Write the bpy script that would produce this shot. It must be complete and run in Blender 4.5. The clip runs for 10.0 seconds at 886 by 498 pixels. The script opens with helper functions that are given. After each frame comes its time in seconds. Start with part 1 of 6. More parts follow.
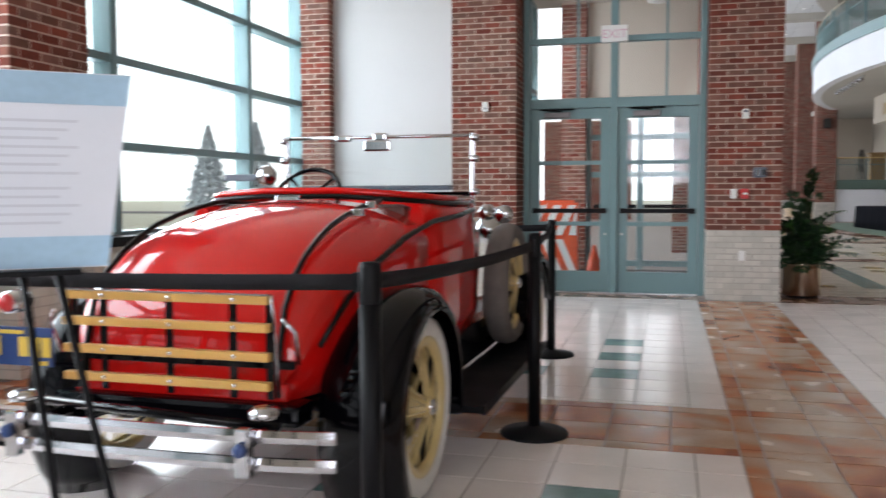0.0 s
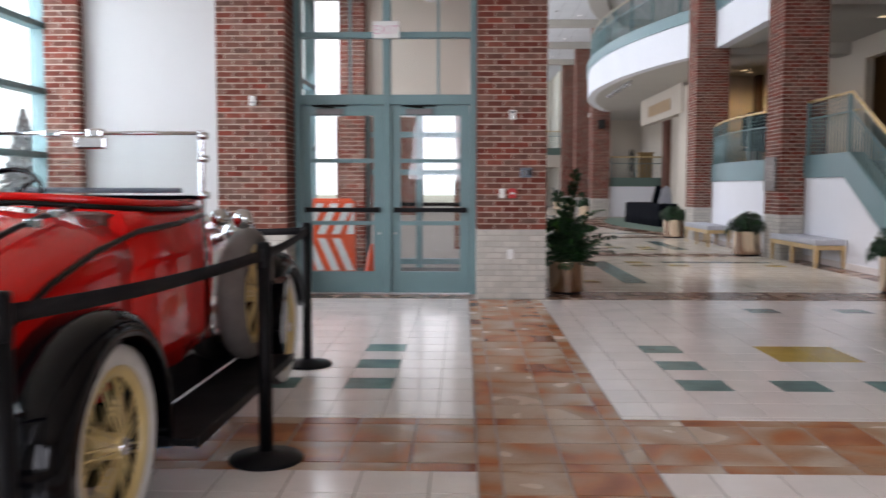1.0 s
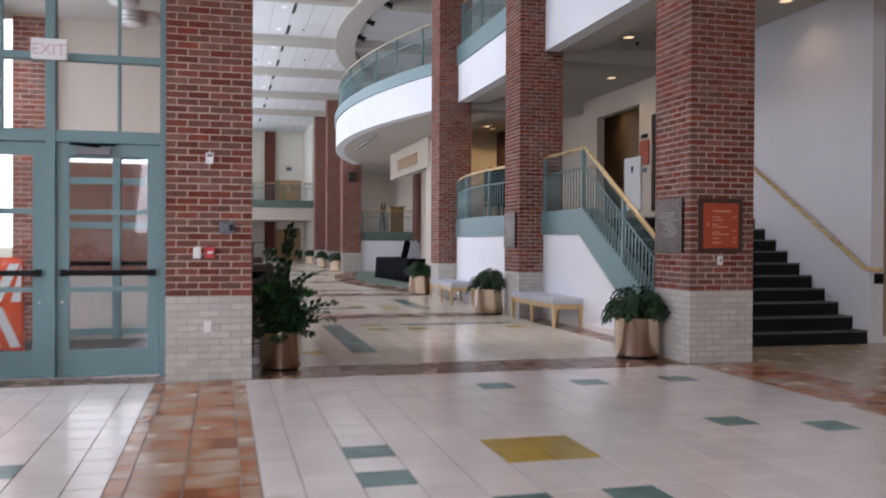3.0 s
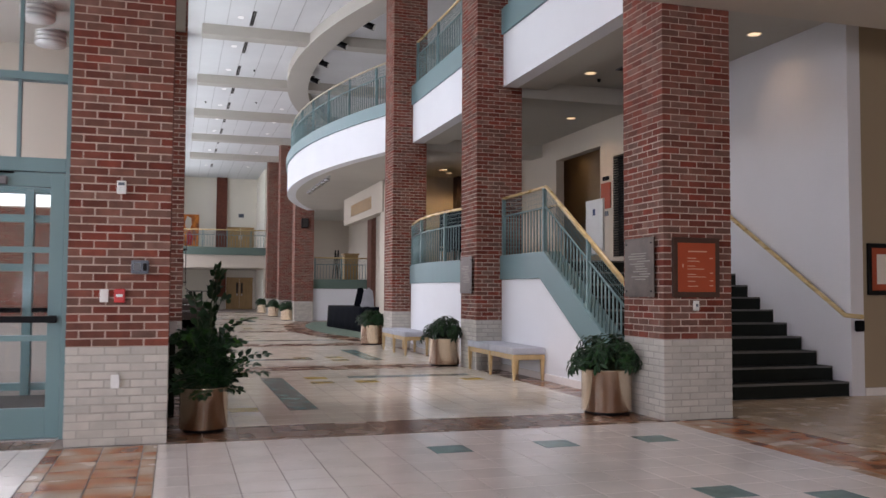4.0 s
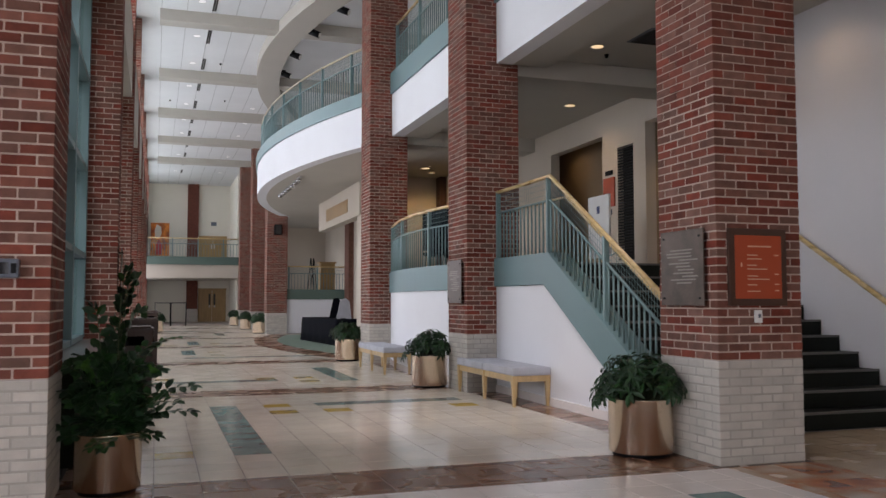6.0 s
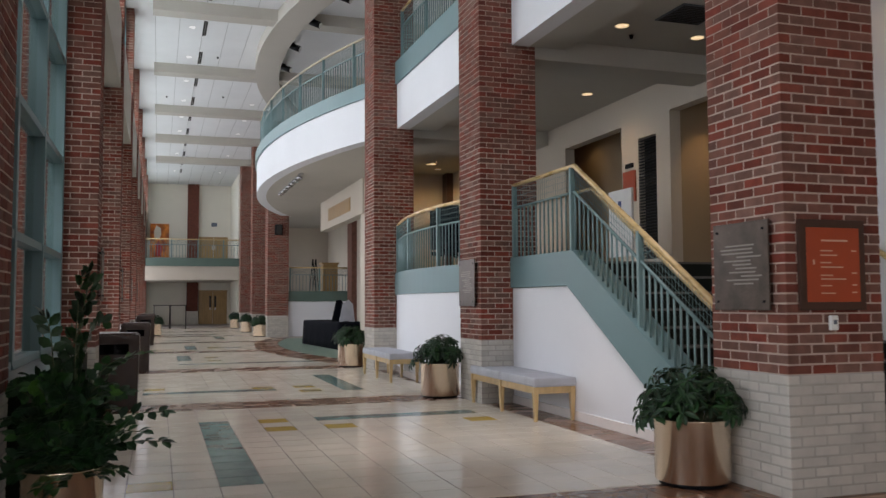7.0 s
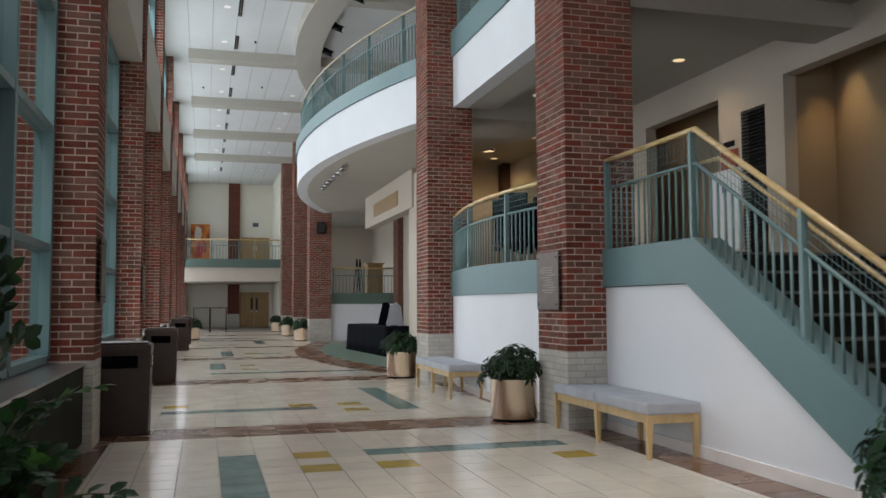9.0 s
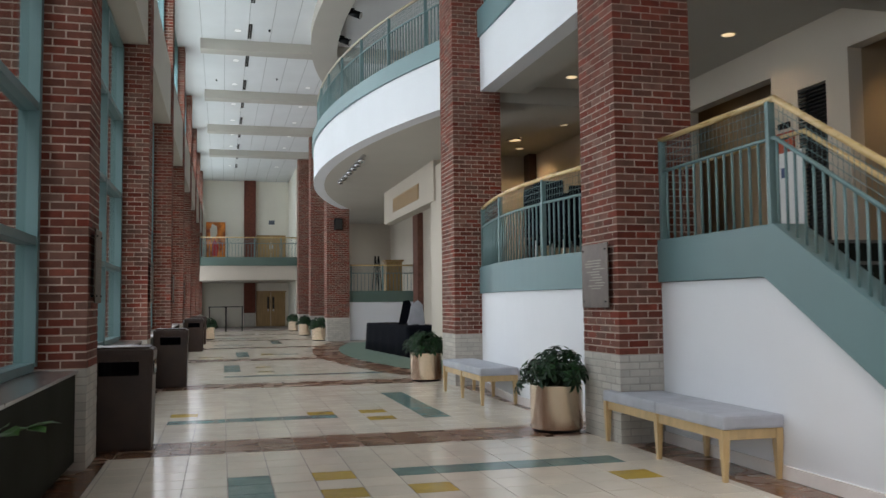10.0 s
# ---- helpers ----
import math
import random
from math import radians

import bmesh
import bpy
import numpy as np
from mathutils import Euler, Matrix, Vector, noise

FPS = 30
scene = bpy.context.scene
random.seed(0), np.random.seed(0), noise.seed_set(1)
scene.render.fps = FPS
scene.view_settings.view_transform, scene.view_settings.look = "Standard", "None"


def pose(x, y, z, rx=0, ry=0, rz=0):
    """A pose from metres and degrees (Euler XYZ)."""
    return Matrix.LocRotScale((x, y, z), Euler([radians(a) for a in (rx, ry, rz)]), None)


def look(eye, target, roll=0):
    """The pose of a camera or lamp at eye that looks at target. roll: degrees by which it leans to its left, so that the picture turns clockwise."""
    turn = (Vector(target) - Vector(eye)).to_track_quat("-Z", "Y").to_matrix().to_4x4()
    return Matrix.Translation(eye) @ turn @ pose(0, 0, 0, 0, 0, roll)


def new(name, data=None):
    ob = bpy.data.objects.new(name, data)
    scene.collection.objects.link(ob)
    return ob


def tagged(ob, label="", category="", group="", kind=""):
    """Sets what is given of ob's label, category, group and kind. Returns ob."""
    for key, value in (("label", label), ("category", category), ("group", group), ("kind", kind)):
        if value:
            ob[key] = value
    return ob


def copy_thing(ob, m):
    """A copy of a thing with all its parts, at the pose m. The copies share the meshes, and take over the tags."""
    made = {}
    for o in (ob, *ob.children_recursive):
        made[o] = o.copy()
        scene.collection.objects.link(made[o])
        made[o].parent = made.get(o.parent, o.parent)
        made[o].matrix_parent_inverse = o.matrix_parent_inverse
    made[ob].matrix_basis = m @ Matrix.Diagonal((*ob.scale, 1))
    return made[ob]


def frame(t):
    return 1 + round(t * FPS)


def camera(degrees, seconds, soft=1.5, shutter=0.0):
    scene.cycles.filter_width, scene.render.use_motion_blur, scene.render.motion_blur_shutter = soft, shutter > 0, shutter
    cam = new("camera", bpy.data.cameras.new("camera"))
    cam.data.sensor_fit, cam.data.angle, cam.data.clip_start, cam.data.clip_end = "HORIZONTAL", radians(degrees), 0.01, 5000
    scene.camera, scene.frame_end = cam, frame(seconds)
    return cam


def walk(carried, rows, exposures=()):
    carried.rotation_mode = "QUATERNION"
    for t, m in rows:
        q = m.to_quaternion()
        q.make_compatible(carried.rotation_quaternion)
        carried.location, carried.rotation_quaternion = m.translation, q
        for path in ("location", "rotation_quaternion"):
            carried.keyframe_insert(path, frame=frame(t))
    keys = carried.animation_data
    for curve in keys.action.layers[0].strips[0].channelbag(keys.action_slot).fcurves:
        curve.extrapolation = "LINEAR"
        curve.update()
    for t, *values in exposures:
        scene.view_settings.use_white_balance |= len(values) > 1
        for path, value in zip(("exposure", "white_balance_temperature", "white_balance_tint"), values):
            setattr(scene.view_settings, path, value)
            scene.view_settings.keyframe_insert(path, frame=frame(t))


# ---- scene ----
cam = camera(54.7, 10.0, soft=1.5, shutter=0.5)
PATH = [
    (0, (0.064, -0.602, 1.252), (-0.441, 1.329, 1.122), -0.2),
    (0.5, (0.193, -0.479, 1.281), (-0.1, 1.495, 1.145), -0.1),
    (1, (0.35, -0.243, 1.305), (0.303, 1.752, 1.161), 0.1),
    (1.5, (0.51, 0.073, 1.306), (0.7, 2.059, 1.167), 0.1),
    (2, (0.712, 0.435, 1.321), (1.041, 2.403, 1.183), 0.0),
    (2.5, (0.87, 0.784, 1.335), (1.279, 2.737, 1.195), 0.1),
    (3, (1.039, 1.206, 1.359), (1.537, 3.143, 1.34), 0.3),
    (4.5, (1.509, 2.587, 1.268), (2.122, 4.488, 1.373), 0.2),
    (5, (1.63, 3.036, 1.284), (2.261, 4.931, 1.398), 0.0),
    (5.5, (1.777, 3.566, 1.267), (2.413, 5.458, 1.387), -0.0),
    (7, (2.126, 5.073, 1.31), (2.755, 6.968, 1.433), -0.3),
    (7.5, (2.215, 5.58, 1.298), (2.826, 7.48, 1.426), -0.2),
    (8, (2.307, 6.116, 1.31), (2.887, 8.025, 1.437), -0.2),
    (8.5, (2.375, 6.643, 1.312), (2.935, 8.559, 1.439), -0.3),
    (9, (2.429, 7.14, 1.313), (2.964, 9.063, 1.442), -0.3),
    (9.5, (2.47, 7.637, 1.321), (2.986, 9.564, 1.45), -0.4),
    (10, (2.514, 8.123, 1.319), (3.013, 10.056, 1.443), -0.6),
]
walk(cam, [(t, look(eye, target, roll)) for t, eye, target, roll in PATH],
     exposures=[(0.0, -0.01, 6450, 19), (1.0, -0.04, 6450, 23), (2.5, 0.03, 6250, 25), (4.5, -0.1, 6600, 27), (7.0, -0.24, 6600, 20), (10.0, -0.28, 6450, 14)])

# ---- daylight ----
world = bpy.data.worlds.new("overcast_sky")
scene.world = world
world.use_nodes = True
wn = world.node_tree
wn.nodes.clear()
sky = wn.nodes.new("ShaderNodeTexSky")
sky.sky_type = "NISHITA"
sky.sun_disc = False
sky.sun_elevation = radians(60)
sky.sun_rotation = radians(215)
sky.dust_density = 1.0
sky.air_density = 1.0
hsv = wn.nodes.new("ShaderNodeHueSaturation")
hsv.inputs["Saturation"].default_value = 0.12
bg = wn.nodes.new("ShaderNodeBackground")
bg.inputs["Strength"].default_value = 0.15
wo = wn.nodes.new("ShaderNodeOutputWorld")
wn.links.new(sky.outputs[0], hsv.inputs["Color"])
wn.links.new(hsv.outputs[0], bg.inputs["Color"])
wn.links.new(bg.outputs[0], wo.inputs["Surface"])

sun = bpy.data.lights.new("sun", "SUN")
sun.energy, sun.angle, sun.color = 1.5, radians(15), (1.0, 0.97, 0.93)
new("sun", sun).matrix_world = look((-10, -14, 30), (0, 0, 0))


def window_light(x, y0, y1, z0, z1, power, tilt=0.5):
    """Sky light through a window in a wall along y."""
    d = bpy.data.lights.new("window_skylight", "AREA")
    d.shape, d.size, d.size_y = "RECTANGLE", y1 - y0, z1 - z0
    d.energy, d.color = power, (0.88, 0.95, 1.0)
    m = look((x, (y0 + y1) / 2, (z0 + z1) / 2), (x + 1.0, (y0 + y1) / 2, (z0 + z1) / 2 - tilt))
    new("window_skylight", d).matrix_world = m


def down_light(x, y, z, power, blend=0.7, angle=95, col=(1.0, 0.70, 0.36), tx=None):
    d = bpy.data.lights.new("downlight_lamp", "SPOT")
    d.energy, d.color, d.spot_size, d.spot_blend, d.shadow_soft_size = power, col, radians(angle), blend, 0.06
    new("downlight_lamp", d).matrix_world = look((x, y, z), tx or (x, y + 0.001, 0))


WIN_ROWS = [(16.5, 21.2), (22.3, 27.0), (28.1, 32.8), (33.9, 38.6), (39.7, 44.4), (45.5, 50.2), (51.3, 56.0)]
window_light(0.4, 11.0, 15.2, 1.0, 5.1, 25)
for y0, y1 in WIN_ROWS:
    window_light(1.42, y0, y1, 1.0, 5.1, 95, 0.08)
window_light(-5.3, 5.2, 9.6, 1.0, 4.1, 380, 0.5)
window_light(-5.3, -0.6, 4.2, 1.0, 4.1, 520, 0.5)
window_light(-2.3, 10.6, 13.2, 0.4, 4.0, 140, 0.3)
# Assumed daylight source behind the camera, out of view: fills the lobby.
d = bpy.data.lights.new("entrance_skylight", "AREA")
d.shape, d.size, d.size_y, d.energy, d.color = "RECTANGLE", 6.6, 2.8, 390, (0.88, 0.95, 1.0)
new("entrance_skylight", d).matrix_world = look((2.0, -6.6, 2.6), (2.2, -5.6, 1.7))
# clerestory above the spandrels
window_light(1.1, 11.0, 58.0, 6.5, 8.0, 1000, 0.1)

# ---- materials ----


def mat(name, col, rough=0.5, metal=0.0, var=0.12, scale=2.5, bump=0.0, bscale=60.0, rand=0.0, hue=0.0, tight=0.18,
        coat=0.0, spec=0.5, stretch=(1, 1, 1), col2=None, rvar=0.1, aniso=0.0):
    m = bpy.data.materials.new(name)
    m.use_nodes = True
    nt = m.node_tree
    N, L = nt.nodes, nt.links
    b = N["Principled BSDF"]
    b.inputs["Roughness"].default_value = rough
    b.inputs["Metallic"].default_value = metal
    b.inputs["Coat Weight"].default_value = coat
    b.inputs["Coat Roughness"].default_value = 0.03
    b.inputs["Specular IOR Level"].default_value = spec
    geo = N.new("ShaderNodeNewGeometry")
    mp = N.new("ShaderNodeMapping")
    mp.inputs["Scale"].default_value = stretch
    L.new(geo.outputs["Position"], mp.inputs["Vector"])
    n1 = N.new("ShaderNodeTexNoise")
    n1.inputs["Scale"].default_value = scale
    n1.inputs["Detail"].default_value = 5
    L.new(mp.outputs[0], n1.inputs["Vector"])
    n2 = N.new("ShaderNodeTexNoise")
    n2.inputs["Scale"].default_value = bscale
    n2.inputs["Detail"].default_value = 3
    L.new(mp.outputs[0], n2.inputs["Vector"])
    c2 = col2 or tuple(max(0.0, c * (1 - 1.6 * var)) for c in col)
    ramp = N.new("ShaderNodeValToRGB")
    ramp.color_ramp.elements[0].position, ramp.color_ramp.elements[1].position = 0.5 - tight, 0.5 + tight
    ramp.color_ramp.elements[0].color = (*c2, 1)
    ramp.color_ramp.elements[1].color = (*[min(1.0, c * (1 + 0.4 * var)) for c in col], 1)
    L.new(n1.outputs["Fac"], ramp.inputs[0])
    out = ramp.outputs[0]
    fine = N.new("ShaderNodeMapRange")
    fine.inputs["To Min"].default_value, fine.inputs["To Max"].default_value = 1 - var, 1 + var
    L.new(n2.outputs["Fac"], fine.inputs["Value"])
    h1 = N.new("ShaderNodeHueSaturation")
    L.new(out, h1.inputs["Color"])
    L.new(fine.outputs[0], h1.inputs["Value"])
    out = h1.outputs[0]
    if rand:
        oi = N.new("ShaderNodeObjectInfo")
        ad = N.new("ShaderNodeMath")
        ad.operation = "ADD"
        L.new(oi.outputs["Random"], ad.inputs[0])
        L.new(geo.outputs["Random Per Island"], ad.inputs[1])
        fr = N.new("ShaderNodeMath")
        fr.operation = "FRACT"
        L.new(ad.outputs[0], fr.inputs[0])
        mv = N.new("ShaderNodeMapRange")
        mv.inputs["To Min"].default_value, mv.inputs["To Max"].default_value = 1 - rand, 1 + rand * 0.6
        L.new(fr.outputs[0], mv.inputs["Value"])
        h2 = N.new("ShaderNodeHueSaturation")
        L.new(out, h2.inputs["Color"])
        L.new(mv.outputs[0], h2.inputs["Value"])
        if hue:
            mul = N.new("ShaderNodeMath")
            mul.operation = "MULTIPLY"
            mul.inputs[1].default_value = 7.31
            L.new(fr.outputs[0], mul.inputs[0])
            f2 = N.new("ShaderNodeMath")
            f2.operation = "FRACT"
            L.new(mul.outputs[0], f2.inputs[0])
            mh = N.new("ShaderNodeMapRange")
            mh.inputs["To Min"].default_value, mh.inputs["To Max"].default_value = 0.5 - hue, 0.5 + hue
            L.new(f2.outputs[0], mh.inputs["Value"])
            L.new(mh.outputs[0], h2.inputs["Hue"])
            ms = N.new("ShaderNodeMapRange")
            ms.inputs["To Min"].default_value, ms.inputs["To Max"].default_value = 1.12, 0.75
            L.new(f2.outputs[0], ms.inputs["Value"])
            L.new(ms.outputs[0], h2.inputs["Saturation"])
        out = h2.outputs[0]
    L.new(out, b.inputs["Base Color"])
    if rvar and rough > 0.02:
        mr = N.new("ShaderNodeMapRange")
        mr.inputs["To Min"].default_value, mr.inputs["To Max"].default_value = max(0.01, rough * (1 - 2 * rvar)), min(1, rough * (1 + 2 * rvar))
        L.new(n1.outputs["Fac"], mr.inputs["Value"])
        L.new(mr.outputs[0], b.inputs["Roughness"])
    if aniso:
        tg = N.new("ShaderNodeTangent")
        tg.direction_type, tg.axis = "RADIAL", "Z"
        L.new(tg.outputs[0], b.inputs["Tangent"])
        b.inputs["Anisotropic"].default_value = aniso
        b.inputs["Anisotropic Rotation"].default_value = 0.25
    if bump:
        bp = N.new("ShaderNodeBump")
        bp.inputs["Strength"].default_value = bump
        bp.inputs["Distance"].default_value = 0.004
        L.new(n2.outputs["Fac"], bp.inputs["Height"])
        L.new(bp.outputs[0], b.inputs["Normal"])
    return m


def glow(name, col, strength):
    m = bpy.data.materials.new(name)
    m.use_nodes = True
    b = m.node_tree.nodes["Principled BSDF"]
    b.inputs["Base Color"].default_value = (0.8, 0.8, 0.8, 1)
    b.inputs["Emission Color"].default_value = (*col, 1)
    b.inputs["Emission Strength"].default_value = strength
    return m


def glass_mat(name, tint=(0.9, 0.97, 0.95), rough=0.0):
    """Thin pane: mostly clear with a mirror sheen."""
    m = bpy.data.materials.new(name)
    m.use_nodes = True
    nt = m.node_tree
    nt.nodes.clear()
    tr = nt.nodes.new("ShaderNodeBsdfTransparent")
    tr.inputs["Color"].default_value = (*tint, 1)
    gl = nt.nodes.new("ShaderNodeBsdfGlossy")
    gl.inputs["Roughness"].default_value = rough
    lw = nt.nodes.new("ShaderNodeLayerWeight")
    lw.inputs["Blend"].default_value = 0.5
    pw = nt.nodes.new("ShaderNodeMath")
    pw.operation = "POWER"
    pw.inputs[1].default_value = 4.0
    nt.links.new(lw.outputs["Facing"], pw.inputs[0])
    fr = nt.nodes.new("ShaderNodeMapRange")
    fr.inputs["To Min"].default_value, fr.inputs["To Max"].default_value = 0.03, 0.5
    nt.links.new(pw.outputs[0], fr.inputs["Value"])
    mx = nt.nodes.new("ShaderNodeMixShader")
    o = nt.nodes.new("ShaderNodeOutputMaterial")
    nt.links.new(fr.outputs[0], mx.inputs[0])
    nt.links.new(tr.outputs[0], mx.inputs[1])
    nt.links.new(gl.outputs[0], mx.inputs[2])
    nt.links.new(mx.outputs[0], o.inputs["Surface"])
    return m



def fired_clay(name, cols, rough):
    """Unevenly fired tile: each tile takes its own patch of soft rust, tan and pale blooms."""
    m = bpy.data.materials.new(name)
    m.use_nodes = True
    N, L = m.node_tree.nodes, m.node_tree.links
    b = N["Principled BSDF"]
    b.inputs["Specular IOR Level"].default_value = 0.4
    geo, oi = N.new("ShaderNodeNewGeometry"), N.new("ShaderNodeObjectInfo")
    rnd = N.new("ShaderNodeMath")
    rnd.operation = "ADD"
    L.new(oi.outputs["Random"], rnd.inputs[0])
    L.new(geo.outputs["Random Per Island"], rnd.inputs[1])
    shift = N.new("ShaderNodeVectorMath")
    shift.operation = "SCALE"
    shift.inputs[0].default_value = (37.0, 71.0, 13.0)
    L.new(rnd.outputs[0], shift.inputs["Scale"])
    pos = N.new("ShaderNodeVectorMath")
    pos.operation = "ADD"
    L.new(geo.outputs["Position"], pos.inputs[0])
    L.new(shift.outputs[0], pos.inputs[1])
    big = N.new("ShaderNodeTexNoise")
    big.inputs["Scale"].default_value, big.inputs["Detail"].default_value, big.inputs["Distortion"].default_value = 2.3, 1.2, 0.35
    L.new(pos.outputs[0], big.inputs["Vector"])
    ramp = N.new("ShaderNodeValToRGB")
    e = ramp.color_ramp.elements
    e.new(0.47)
    e.new(0.56)
    for el, p, c in zip(e, (0.31, 0.42, 0.53, 0.67), cols):
        el.position, el.color = p, (*c, 1)
    tone = N.new("ShaderNodeMapRange")
    tone.inputs["To Min"].default_value, tone.inputs["To Max"].default_value = -0.09, 0.09
    frac = N.new("ShaderNodeMath")
    frac.operation = "FRACT"
    L.new(rnd.outputs[0], frac.inputs[0])
    L.new(frac.outputs[0], tone.inputs["Value"])
    fac = N.new("ShaderNodeMath")
    fac.operation = "ADD"
    L.new(big.outputs["Fac"], fac.inputs[0])
    L.new(tone.outputs[0], fac.inputs[1])
    L.new(fac.outputs[0], ramp.inputs[0])
    fine = N.new("ShaderNodeTexNoise")
    fine.inputs["Scale"].default_value, fine.inputs["Detail"].default_value = 45, 4
    L.new(pos.outputs[0], fine.inputs["Vector"])
    val = N.new("ShaderNodeMapRange")
    val.inputs["To Min"].default_value, val.inputs["To Max"].default_value = 0.82, 1.18
    L.new(fine.outputs["Fac"], val.inputs["Value"])
    h = N.new("ShaderNodeHueSaturation")
    L.new(ramp.outputs[0], h.inputs["Color"])
    L.new(val.outputs[0], h.inputs["Value"])
    L.new(h.outputs[0], b.inputs["Base Color"])
    mr = N.new("ShaderNodeMapRange")
    mr.inputs["To Min"].default_value, mr.inputs["To Max"].default_value = rough * 0.7, rough * 1.5
    L.new(big.outputs["Fac"], mr.inputs["Value"])
    L.new(mr.outputs[0], b.inputs["Roughness"])
    bp = N.new("ShaderNodeBump")
    bp.inputs["Strength"].default_value, bp.inputs["Distance"].default_value = 0.12, 0.004
    L.new(fine.outputs["Fac"], bp.inputs["Height"])
    L.new(bp.outputs[0], b.inputs["Normal"])
    return m


